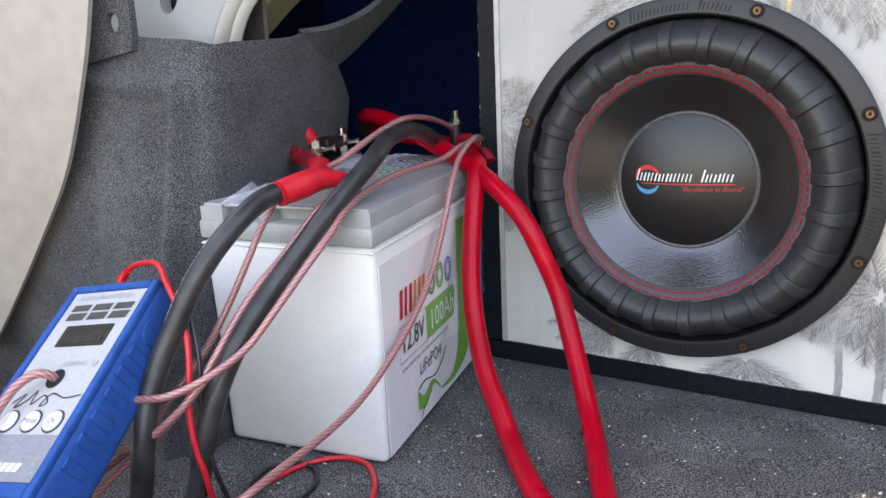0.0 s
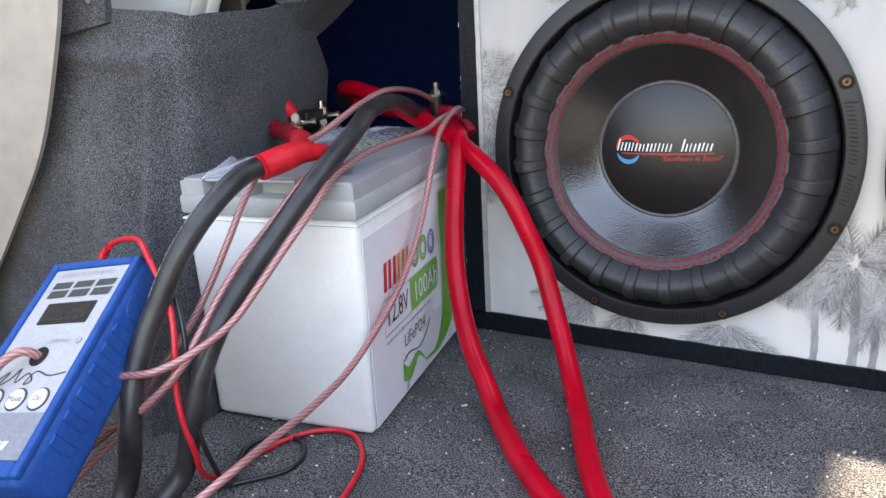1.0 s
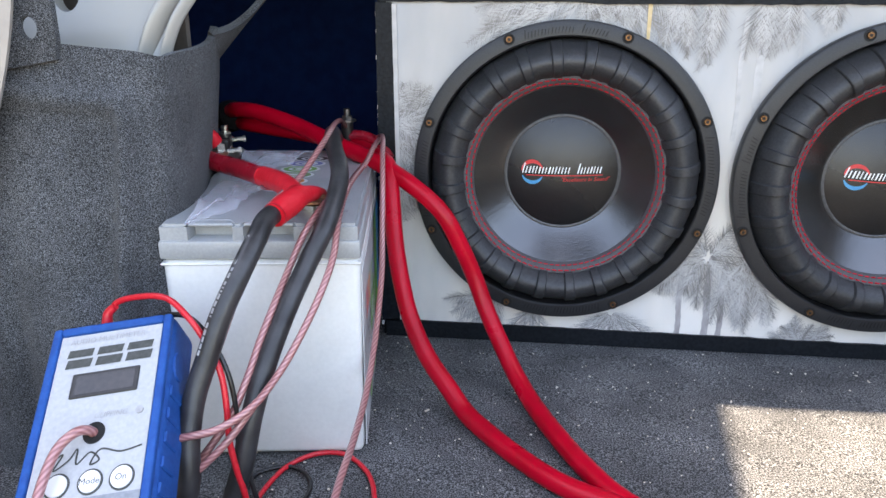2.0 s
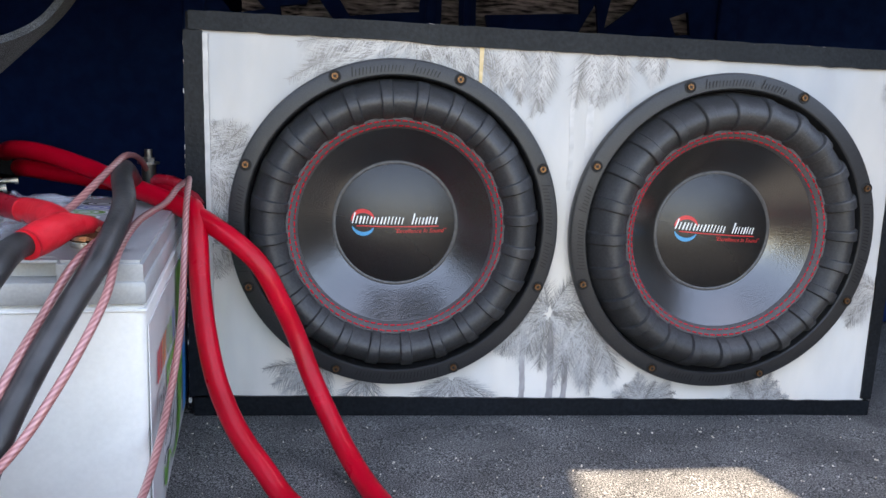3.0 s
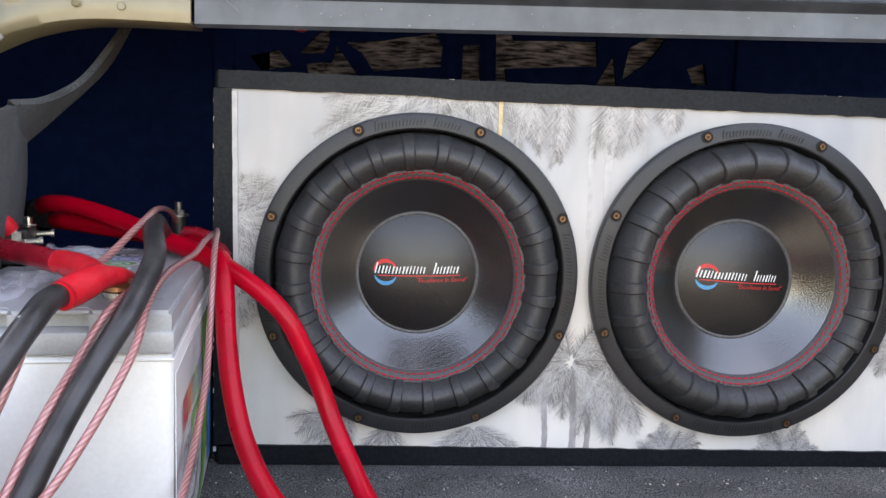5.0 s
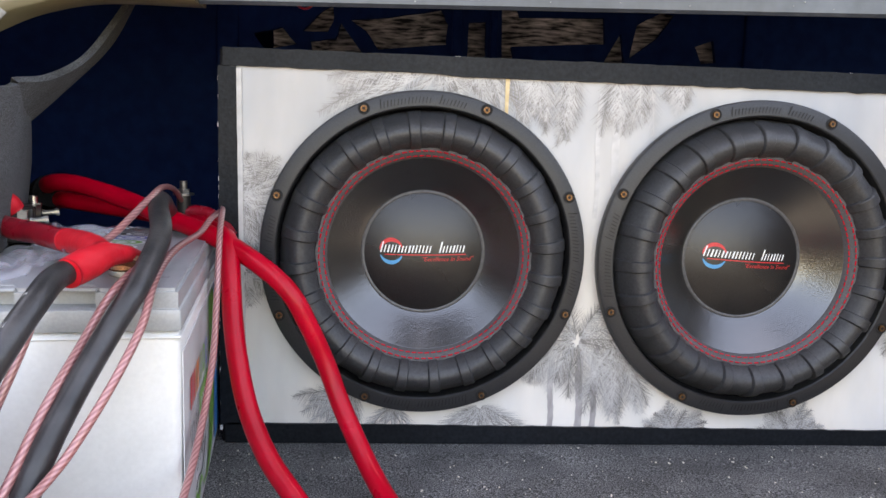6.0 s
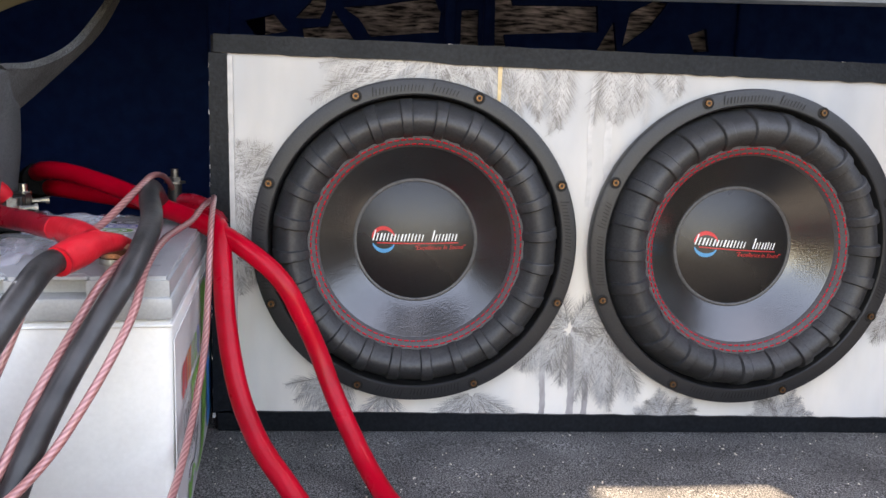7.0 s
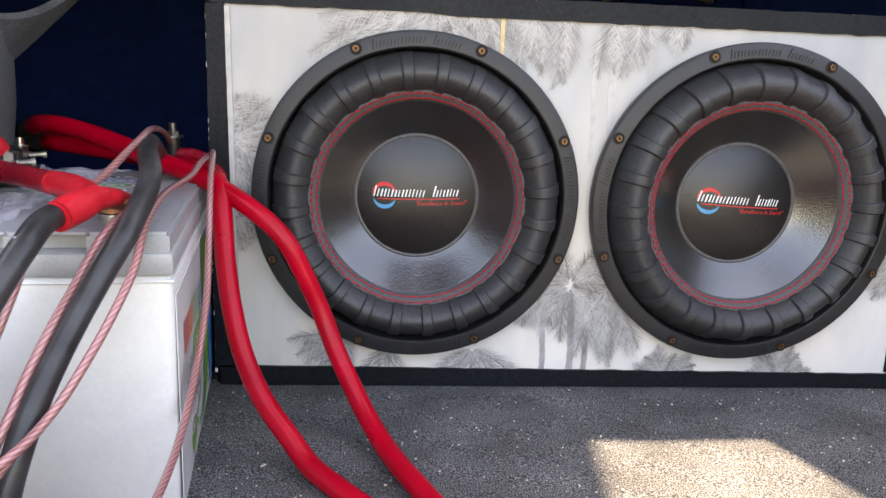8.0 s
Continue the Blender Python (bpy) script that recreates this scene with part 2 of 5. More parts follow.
def part(name, bm, mat, parent=None, label="", smooth=False, fix=True):
    if fix:
        bmesh.ops.recalc_face_normals(bm, faces=bm.faces)
    me = bpy.data.meshes.new(name)
    bm.to_mesh(me)
    bm.free()
    me.materials.append(mat)
    if smooth:
        me.polygons.foreach_set("use_smooth", [True] * len(me.polygons))
        me.set_sharp_from_angle(angle=radians(smooth if smooth is not True else 40))
    ob = new(name, me)
    if parent:
        ob.parent = parent
    if label:
        ob["label"] = label
    return ob


def box(bm, x0, x1, y0, y1, z0, z1, bevel=0.0, seg=1, m=None):
    r = bmesh.ops.create_cube(bm, size=1.0)
    vs = r["verts"]
    for v in vs:
        v.co = Vector((x0 + (v.co.x + 0.5) * (x1 - x0), y0 + (v.co.y + 0.5) * (y1 - y0), z0 + (v.co.z + 0.5) * (z1 - z0)))
    if bevel:
        es = list({e for v in vs for e in v.link_edges})
        out = bmesh.ops.bevel(bm, geom=es, offset=bevel, segments=seg, affect="EDGES", profile=0.5)
        vs = list({v for f in out["faces"] for v in f.verts} | {v for v in vs if v.is_valid})
    if m:
        for v in vs:
            v.co = m @ v.co
    return vs


def prism(bm, pts, y0, y1):
    """A polygon in x and z, solid from y0 to y1."""
    a = [bm.verts.new((x, y0, z)) for x, z in pts]
    b = [bm.verts.new((x, y1, z)) for x, z in pts]
    n = len(pts)
    bm.faces.new(a)
    bm.faces.new(b[::-1])
    for i in range(n):
        bm.faces.new((a[i], b[i], b[(i + 1) % n], a[(i + 1) % n]))


def lathe(bm, prof, n=96, closed=False, wob=None):
    """Turns (radius, y) round the y axis; wob(angle, k, r, y) may move a point."""
    rows = []
    for i in range(n):
        t = 2 * math.pi * i / n
        row = []
        for k, (r, y) in enumerate(prof):
            if wob:
                r, y = wob(t, k, r, y)
            row.append(bm.verts.new((r * math.cos(t), y, r * math.sin(t))))
        rows.append(row)
    m = len(prof)
    for i in range(n):
        a, b = rows[i], rows[(i + 1) % n]
        for k in range(m if closed else m - 1):
            k2 = (k + 1) % m
            bm.faces.new((a[k], a[k2], b[k2], b[k]))
    return rows


def disc(bm, r, y, n=32, cx=0.0, cz=0.0):
    bm.faces.new([bm.verts.new((cx + r * math.cos(2 * math.pi * i / n), y, cz + r * math.sin(2 * math.pi * i / n))) for i in range(n)])


def cylinder(bm, p, axis, r, h, n=16, r2=None):
    q = Vector(axis).normalized().to_track_quat("Z", "Y").to_matrix().to_4x4()
    bmesh.ops.create_cone(bm, cap_ends=True, segments=n, radius1=r, radius2=r if r2 is None else r2, depth=h,
                          matrix=Matrix.Translation(Vector(p) + Vector(axis).normalized() * h / 2) @ q)


def spline(points, per=8):
    """Catmull-Rom through the points."""
    p = [Vector(q) for q in points]
    p = [p[0] * 2 - p[1]] + p + [p[-1] * 2 - p[-2]]
    out = []
    for i in range(1, len(p) - 2):
        a, b, c, d = p[i - 1:i + 3]
        for k in range(per):
            t = k / per
            out.append(0.5 * ((2 * b) + (c - a) * t + (2 * a - 5 * b + 4 * c - d) * t * t + (3 * b - a - 3 * c + d) * t ** 3))
    out.append(p[-2])
    return out


def tube(bm, points, r, n=14, per=8, flat=1.0, radius=None):
    """A round cable along the points, with its length and its turn as coordinates; flat < 1 squeezes it."""
    path = spline(points, per)
    uvl = bm.loops.layers.uv.verify()
    rows, up, dist = [], Vector((0.13, 0.31, 0.94)), 0.0
    ds = []
    for i, p in enumerate(path):
        d = (path[min(i + 1, len(path) - 1)] - path[max(i - 1, 0)]).normalized()
        up = (up - d * up.dot(d)).normalized()
        side = d.cross(up)
        rr = r if radius is None else radius(i / (len(path) - 1))
        rows.append([bm.verts.new(p + (side * math.cos(2 * math.pi * k / n) + up * flat * math.sin(2 * math.pi * k / n)) * rr) for k in range(n)])
        if i:
            dist += (p - path[i - 1]).length
        ds.append(dist)
    for i in range(len(rows) - 1):
        for k in range(n):
            f = bm.faces.new((rows[i][k], rows[i][(k + 1) % n], rows[i + 1][(k + 1) % n], rows[i + 1][k]))
            f.smooth = True
            for lp, (u, v) in zip(f.loops, ((ds[i], k / n), (ds[i], (k + 1) / n), (ds[i + 1], (k + 1) / n), (ds[i + 1], k / n))):
                lp[uvl].uv = (u, v)
    bm.faces.new(rows[0])
    bm.faces.new(rows[-1][::-1])


def sheet(bm, grid, thick, axis=None):
    """A grid of points given thickness along its normals (or one axis)."""
    ny, nx = len(grid), len(grid[0])
    g = [[Vector(p) for p in row] for row in grid]
    nrm = [[None] * nx for _ in range(ny)]
    for j in range(ny):
        for i in range(nx):
            du = g[j][min(i + 1, nx - 1)] - g[j][max(i - 1, 0)]
            dv = g[min(j + 1, ny - 1)][i] - g[max(j - 1, 0)][i]
            nrm[j][i] = Vector(axis) if axis else du.cross(dv).normalized()
    a = [[bm.verts.new(g[j][i]) for i in range(nx)] for j in range(ny)]
    b = [[bm.verts.new(g[j][i] - nrm[j][i] * thick) for i in range(nx)] for j in range(ny)]
    for j in range(ny - 1):
        for i in range(nx - 1):
            bm.faces.new((a[j][i], a[j][i + 1], a[j + 1][i + 1], a[j + 1][i]))
            bm.faces.new((b[j][i], b[j + 1][i], b[j + 1][i + 1], b[j][i + 1]))
    for j in range(ny - 1):
        for i in (0, nx - 1):
            bm.faces.new((a[j][i], a[j + 1][i], b[j + 1][i], b[j][i]))
    for i in range(nx - 1):
        for j in (0, ny - 1):
            bm.faces.new((a[j][i], b[j][i], b[j][i + 1], a[j][i + 1]))


def words(text, size, shear=0.0, align="LEFT"):
    """The outline of a line of text as flat polygons in x and y."""
    cu = bpy.data.curves.new("words", "FONT")
    cu.body, cu.size, cu.shear, cu.align_x = text, size, shear, align
    cu.resolution_u = 2
    ob = bpy.data.objects.new("words", cu)
    scene.collection.objects.link(ob)
    bpy.context.view_layer.update()
    me = bpy.data.meshes.new_from_object(ob)
    bm = bmesh.new()
    bm.from_mesh(me)
    bpy.data.objects.remove(ob)
    bpy.data.curves.remove(cu)
    bpy.data.meshes.remove(me)
    return bm


def bars(bm, x0, y0, widths, gap, height, slant=0.2, tall=()):
    """A row of slanted strokes that stand for lettering, in x and y; widths in metres."""
    x = x0
    for i, w in enumerate(widths):
        h = height * (1.0 if i in tall else 0.72)
        bm.faces.new([bm.verts.new(p) for p in ((x, y0, 0), (x + w, y0, 0), (x + w + slant * h, y0 + h, 0), (x + slant * h, y0 + h, 0))])
        x += w + gap
    return x


def strokes(bm, x0, y0, count, pitch, height, slant, seed, thin=0.34):
    """A row of plain slanted bars, uneven in width, the first one taller."""
    rng = random.Random(seed)
    for i in range(count):
        h = height * (1.0 if i == 0 else rng.choice((0.62, 0.66, 0.7)))
        x, w = x0 + i * pitch, pitch * thin * rng.uniform(0.8, 1.35)
        bm.faces.new([bm.verts.new((px + slant * py, py + y0, 0)) for px, py in ((x, 0), (x + w, 0), (x + w, h), (x, h))])


def rot(bm, m):
    bmesh.ops.transform(bm, matrix=m, verts=bm.verts)


# faces drawn in x and y stand up, facing -y
FLOOR = -0.006


# ---------------------------------------------------------------- the car's body round the load space
def ground_sheet():
    # unseen ground, added so that light bounces up from outside
    bm = bmesh.new()
    bmesh.ops.create_grid(bm, x_segments=4, y_segments=4, size=400)
    rot(bm, Matrix.Translation((0, 0, -0.72)))
    tagged(part("ground", bm, M_GROUND_BOUNCE), "unseen ground under the car, its tone set for bounce light", "ground", kind="structure")


def trunk_floor():
    bm = bmesh.new()
    grid = []
    for j in range(61):
        y = -0.86 + 1.47 * j / 60
        row = []
        for i in range(81):
            x = -0.55 + 1.75 * i / 80
            z = FLOOR + 0.03 * min(0.0, y) + 0.0016 * noise.noise((x * 9, y * 9, 1)) - 0.001
            row.append((x, y, z))
        grid.append(row)
    sheet(bm, grid, 0.012, (0, 0, 1))
    tagged(part("floor", bm, M_CARPET, smooth=True), "dark grey speckled felt carpet with dust and chips", "carpet", kind="structure")


def liner():
    """Felt side lining: a broad face towards the opening, a rounded corner, and a flank that runs back with a scooped edge."""
    bm = bmesh.new()
    # plan line at the top and at the bottom, from the outer end round the corner to the back
    top = [(-0.46, -0.29), (-0.34, -0.262), (-0.25, -0.248), (-0.18, -0.238), (-0.138, -0.232), (-0.121, -0.225), (-0.116, -0.208), (-0.116, -0.17), (-0.125, -0.12), (-0.145, -0.06), (-0.165, -0.015), (-0.19, 0.035)]
    low = [(-0.46, -0.27), (-0.34, -0.268), (-0.25, -0.278), (-0.19, -0.293), (-0.15, -0.288), (-0.132, -0.284), (-0.126, -0.270), (-0.13, -0.23), (-0.15, -0.16), (-0.172, -0.09), (-0.188, -0.03), (-0.205, 0.035)]
    high = [0.345, 0.34, 0.33, 0.322, 0.318, 0.314, 0.316, 0.318, 0.322, 0.332, 0.30, 0.262]
    rows = []
    a = spline([(*t, h) for t, h in zip(top, high)], 16)
    b = spline([(*t, FLOOR - 0.012) for t in low], 16)
    for k in range(61):
        f = k / 60
        row = []
        for p, q in zip(b, a):
            v = p.lerp(q, f)
            n = noise.noise((v.x * 12, v.y * 12, v.z * 7))
            v = v + Vector((0.3, -1, 0)) * 0.004 * n
            # the lower face bellies out a little
            v.y -= 0.014 * math.sin(math.pi * f) * max(0.0, min(1.0, (-0.13 - v.x) / 0.05))
            # soft welt along the corner and below the top edge
            front = max(0.0, min(1.0, (-0.205 - v.y) / 0.02))
            w = math.exp(-((v.x + 0.1405 + 0.010 * (1 - f)) / 0.0075) ** 2) * min(1.0, (0.93 - f) / 0.06 if f > 0.87 else 1.0) + 0.75 * math.exp(-((f - 0.89) / 0.022) ** 2) * (1.0 if v.x < -0.14 else 0.0)
            v.y -= 0.012 * max(0.0, min(1.0, w)) * front
            # upright crease farther out
            v.y += 0.014 * math.exp(-((v.x + 0.232) / 0.010) ** 2) * max(0.0, 0.75 - f)
            row.append(v)
        rows.append(row)
    sheet(bm, rows, 0.006)
    ob = tagged(part("side_lining", bm, M_LINER, smooth=60), "grey felt side lining with a rounded corner and scooped edge", "lining", kind="structure")
    # upper tongue of the flank, sweeping up and back under the deck
    bm = bmesh.new()
    rows = []
    low_line = spline([(-0.16, -0.06, 0.285), (-0.17, -0.01, 0.297), (-0.158, 0.035, 0.328), (-0.128, 0.075, 0.377), (-0.108, 0.10, 0.43)], 6)
    top_line = spline([(-0.128, -0.11, 0.326), (-0.125, -0.06, 0.333), (-0.12, 0.0, 0.356), (-0.113, 0.05, 0.395), (-0.105, 0.09, 0.435)], 6)
    for k in range(6):
        rows.append([p.lerp(q, k / 5) for p, q in zip(low_line, top_line)])
    sheet(bm, rows, 0.006)
    part("lining_tongue", bm, M_LINER, ob, smooth=60)
    # upper tab with a round hole
    bm = bmesh.new()
    rim = [(-0.2045 + 0.006 * math.cos(2 * math.pi * i / 20), 0.334 + 0.008 * math.sin(2 * math.pi * i / 20)) for i in range(20)]
    out = [(-0.30, 0.30), (-0.25, 0.30), (-0.190, 0.312), (-0.188, 0.325), (-0.188, 0.352), (-0.195, 0.360), (-0.217, 0.362), (-0.30, 0.365)]
    vs = [bm.verts.new((x, -0.2495 - (x + 0.2) * -0.3, z)) for x, z in out]
    ws = [bm.verts.new((x, -0.2495 - (x + 0.2) * -0.3, z)) for x, z in rim]
    es = [bm.edges.new((p, q)) for p, q in zip(vs, vs[1:] + vs[:1])] + [bm.edges.new((p, q)) for p, q in zip(ws, ws[1:] + ws[:1])]
    bmesh.ops.triangle_fill(bm, use_beauty=True, edges=es)
    ext = bmesh.ops.extrude_face_region(bm, geom=bm.faces[:])
    bmesh.ops.translate(bm, verts=[v for v in ext["geom"] if isinstance(v, bmesh.types.BMVert)], vec=(0, 0.006, 0))
    part("lining_tab", bm, M_LINER, ob)


def jamb():
    """Painted sheet metal that shows above the lining, with a round hole and a curved flange."""
    bm = bmesh.new()
    hole, seg = Vector((-0.215, 0.36)), 24
    def p(x, z):
        return (x, -0.20 + 0.35 * (x + 0.30) ** 2 + 0.02 * math.sin((z - 0.3) * 14), z)
    ring = [(hole.x + 0.011 * math.cos(2 * math.pi * i / seg), hole.y + 0.015 * math.sin(2 * math.pi * i / seg)) for i in range(seg)]
    outer = []
    for i in range(seg):
        t = 2 * math.pi * i / seg
        c, s = math.cos(t), math.sin(t)
        k = min(0.085 / max(abs(c), 1e-6), 0.075 / max(abs(s), 1e-6))
        outer.append((hole.x + c * k, hole.y + s * k))
    va = [bm.verts.new(p(*q)) for q in ring]
    vm = [bm.verts.new(Vector(p(*q)) + Vector((0, 0.012, 0))) for q in ring]
    vb = [bm.verts.new(p(*q)) for q in outer]
    for i in range(seg):
        j = (i + 1) % seg
        bm.faces.new((va[i], va[j], vb[j], vb[i]))
        bm.faces.new((va[i], vm[i], vm[j], va[j]))
    ob = tagged(part("door_jamb_panel", bm, M_JAMB, smooth=50), "pale painted body panel with a round hole", "body panel", kind="structure")
    bm = bmesh.new()
    for r, off in ((0.008, 0.0), (0.005, 0.015)):
        tube(bm, [(-0.155 + off, -0.19, 0.30), (-0.142 + off, -0.186, 0.335), (-0.129 + off, -0.178, 0.358), (-0.121 + off, -0.174, 0.370)], r, 12, 6, 0.3)
    part("flange", bm, M_JAMB, ob, "curved pale flange")
    bm = bmesh.new()
    box(bm, -0.50, -0.13, -0.155, -0.150, 0.28, 0.47, 0.002)
    part("inner_panel", bm, material("dark_inner_panel", (0.035, 0.03, 0.027), (0.07, 0.06, 0.052), 0.7, 60, 4), ob, "dark brown inner panel")


def gutter_trim():
    """Smooth beige trim close to the opening's outer side."""
    bm = bmesh.new()
    line = spline([(-0.197, 0.375), (-0.202, 0.347), (-0.223, 0.294), (-0.264, 0.217), (-0.315, 0.156), (-0.382, 0.084), (-0.446, 0.02)], 6)
    rows = []
    for v in line:
        # moved along rays from the first camera position, to fit that view
        k = 1 - 0.25 * max(0.0, 0.375 - v.y)
        x, z = 0.33 + k * (v.x - 0.33), 0.28 + k * (v.y - 0.28)
        row = []
        for i in range(9):
            f = i / 8
            row.append((x - 0.25 * f, -0.646 + 0.365 * k - 0.04 * math.sin(f * 1.4) + 0.010 * (1 - f) ** 3, z))
        rows.append(row)
    sheet(bm, rows, 0.005)
    tagged(part("gutter_trim", bm, M_TRIM, smooth=60), "smooth pale beige trim beside the boot opening", "trim", kind="structure")


# scaled about the camera's eye, so the deck fits the camera's view
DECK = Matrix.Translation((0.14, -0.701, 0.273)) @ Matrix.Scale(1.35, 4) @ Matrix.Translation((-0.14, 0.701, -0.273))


def deck():
    """Front lip of the parcel deck: a dusty grey flange, a double ridge and the sheet that rises behind it; a beige end piece curls down."""
    x0, x1 = 0.025, 1.15
    slope = 0.0255
    prof = [(0.16, 0.492), (-0.06, 0.452), (-0.14, 0.418), (-0.185, 0.399), (-0.1885, 0.373), (-0.1975, 0.3715), (-0.2, 0.3735), (-0.2, 0.390), (-0.2025, 0.3925), (-0.207, 0.3938), (-0.209, 0.3958), (-0.2065, 0.3978), (-0.2065, 0.4), (-0.2085, 0.4022), (-0.206, 0.4045), (-0.195, 0.407), (-0.15, 0.437), (-0.10, 0.470), (-0.05, 0.5), (0.05, 0.53), (0.16, 0.535)]
    bm = bmesh.new()
    n = 40
    rows = []
    for i in range(n + 1):
        x = x0 + (x1 - x0) * i / n
        rows.append([bm.verts.new((x, y + 0.0006 * noise.noise((x * 7, k, 0)), z + (x - x0) * slope)) for k, (y, z) in enumerate(prof)])
    for i in range(n):
        for k in range(len(prof)):
            k2 = (k + 1) % len(prof)
            bm.faces.new((rows[i][k], rows[i][k2], rows[i + 1][k2], rows[i + 1][k]))
    bm.faces.new(rows[0])
    bm.faces.new(rows[-1][::-1])
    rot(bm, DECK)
    d = tagged(part("parcel_deck", bm, M_LIP, smooth=35), "dusty dark grey painted deck lip with a double ridge", "body panel", kind="structure")
    # latch openings in the sheet above the ridge, with bright rims
    def on_deck(cx, cy, up=0.001):
        return Matrix.Translation((cx, cy, 0.407 + (cy + 0.195) * 0.667 + (cx - x0) * slope + up)) @ Matrix.Rotation(radians(33.6), 4, "X")
    for cx, cy, w, h in ((0.119, -0.180, 0.050, 0.040), (0.170, -0.172, 0.020, 0.022)):
        pts = []
        for i in range(28):
            t = 2 * math.pi * i / 28
            c, q = math.cos(t), math.sin(t)
            pts.append((w * 0.5 * math.copysign(abs(c) ** 0.5, c), h * 0.5 * math.copysign(abs(q) ** 0.5, q)))
        bm = bmesh.new()
        tube(bm, [(x, y, 0) for x, y in pts + pts[:2]], 0.0014, 8, 2)
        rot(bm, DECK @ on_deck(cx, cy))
        slot = part("latch_rim", bm, M_LIP_EDGE, d, "bright rim of a latch opening")
        # flat black face, painted as the shade inside the opening
        bm = bmesh.new()
        bm.faces.new([bm.verts.new((x * 0.95, y * 0.95, 0)) for x, y in pts])
        rot(bm, DECK @ on_deck(cx, cy, 0.0005))
        part("latch_opening", bm, M_HOLE_SHADE, slot)
        for k in range(3):
            bm = bmesh.new()
            box(bm, -w * 0.32 + k * w * 0.25, -w * 0.32 + k * w * 0.25 + w * 0.12, -h * 0.38, h * 0.2, 0.0001, 0.0022, 0.0006)
            rot(bm, DECK @ on_deck(cx, cy, 0.0006))
            part("latch_claw", bm, M_LIP, slot)
    # hinge plate with its bolt
    bm = bmesh.new()
    box(bm, -0.024, 0.05, -0.0185, 0.05, 0.0, 0.0035, 0.0016, 2)
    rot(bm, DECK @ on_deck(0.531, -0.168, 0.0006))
    plate = part("hinge_plate", bm, M_LIP_EDGE, d, "pale hinge plate", smooth=40)
    bm = bmesh.new()
    cylinder(bm, (0, 0, 0.0035), (0, 0, 1), 0.0125, 0.0016, 28, 0.0118)
    cylinder(bm, (0, 0, 0.005), (0, 0, 1), 0.0082, 0.006, 6, 0.0076)
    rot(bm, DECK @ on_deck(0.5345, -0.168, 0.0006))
    part("bolt", bm, M_DULL_BOLT, plate, "dull zinc bolt with its washer", smooth=30)
    # fraying pad edge that lies over the joint
    bm = bmesh.new()
    grid = []
    for j in range(7):
        row = []
        for i in range(25):
            u, v = i / 24, j / 6
            e = 0.011 * math.sin(math.pi * min(1.0, u * 1.05)) ** 0.6
            cx, cy = -0.022 + 0.068 * u, -0.165 - (0.041 + e) * (1 - v) + 0.001 * noise.noise((u * 20, v * 3, 2))
            row.append((DECK @ on_deck(cx, cy, 0.0055 + 0.002 * noise.noise((u * 9, v * 4, 6)))).to_translation())
        grid.append(row)
    sheet(bm, grid, -0.004)
    part("pad_edge", bm, M_PAD, d, "grey speckled felt pad over the joint", smooth=60)
    # one stray hair-thin fibre
    bm = bmesh.new()
    tube(bm, [tuple((DECK @ on_deck(x, y, u)).to_translation()) for x, y, u in ((0.030, -0.186, 0.004), (0.036, -0.200, 0.004), (0.039, -0.2095, 0.003), (0.047, -0.2115, -0.008), (0.056, -0.2115, -0.017))], 0.00022, 6, 6)
    part("stray_fibre", bm, M_JAMB, d)
    # pale dust specks on the painted sheet
    bm = bmesh.new()
    rng = random.Random(21)
    for i in range(260):
        x, f = rng.uniform(0.03, 0.75), rng.random()
        if f < 0.85:
            yy = -0.19 + 0.09 * rng.random()
            c = Vector((x, yy, 0.407 + (yy + 0.195) * 0.667 + (x - x0) * slope + 0.0004))
        else:
            c = Vector((x, -0.2004, 0.375 + 0.013 * rng.random() + (x - x0) * slope))
        r = 0.0002 + 0.0003 * rng.random() ** 3
        box(bm, c.x - r * rng.uniform(1, 2), c.x + r, c.y - 0.0003, c.y + 0.0003, c.z - r, c.z + r * 0.6)
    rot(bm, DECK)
    tagged(part("dust_specks", bm, M_JAMB, d, "pale dust specks"), kind="stuff")
    # beige end
    bm = bmesh.new()
    low = spline([(0.023, 0.3725), (-0.026, 0.3725), (-0.051, 0.370), (-0.071, 0.364), (-0.088, 0.355), (-0.11, 0.338), (-0.135, 0.31)], 6)
    hi = spline([(0.023, 0.3935), (-0.026, 0.394), (-0.051, 0.393), (-0.071, 0.388), (-0.09, 0.379), (-0.115, 0.362), (-0.15, 0.33)], 6)
    rows = []
    n = len(low)
    for i in range(n):
        a, b = low[i], hi[i]
        t = i / (n - 1)
        y = -0.2015 - 0.05 * t * t
        row = [(a.x, y + 0.03, a.y + 0.001), (a.x, y + 0.002, a.y), (a.x, y, a.y + 0.001)]
        row += [(a.x + (b.x - a.x) * f, y - 0.001 * math.sin(math.pi * f), a.y + (b.y - a.y) * f) for f in (0.3, 0.6, 0.9)]
        row += [(b.x, y - 0.006, b.y + 0.002), (b.x, y - 0.0075, b.y + 0.005), (b.x - 0.002, y - 0.003, b.y + 0.009), (b.x - 0.004, y + 0.03, b.y + 0.022), (b.x - 0.008, y + 0.10, b.y + 0.06)]
        rows.append(row)
    sheet(bm, rows, 0.003)
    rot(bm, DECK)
    e = part("end_piece", bm, M_BEIGE, d, "beige painted end of the lip", smooth=50)
    for x in (0.006, -0.02, -0.046):
        bm = bmesh.new()
        cylinder(bm, (x, -0.2015 - 0.05 * ((0.016 - x) / 0.15) ** 2, 0.3815), (0, -1, 0), 0.0028, 0.0005, 16, 0.0022)
        rot(bm, DECK)
        part("weld_spot", bm, M_BEIGE, e)


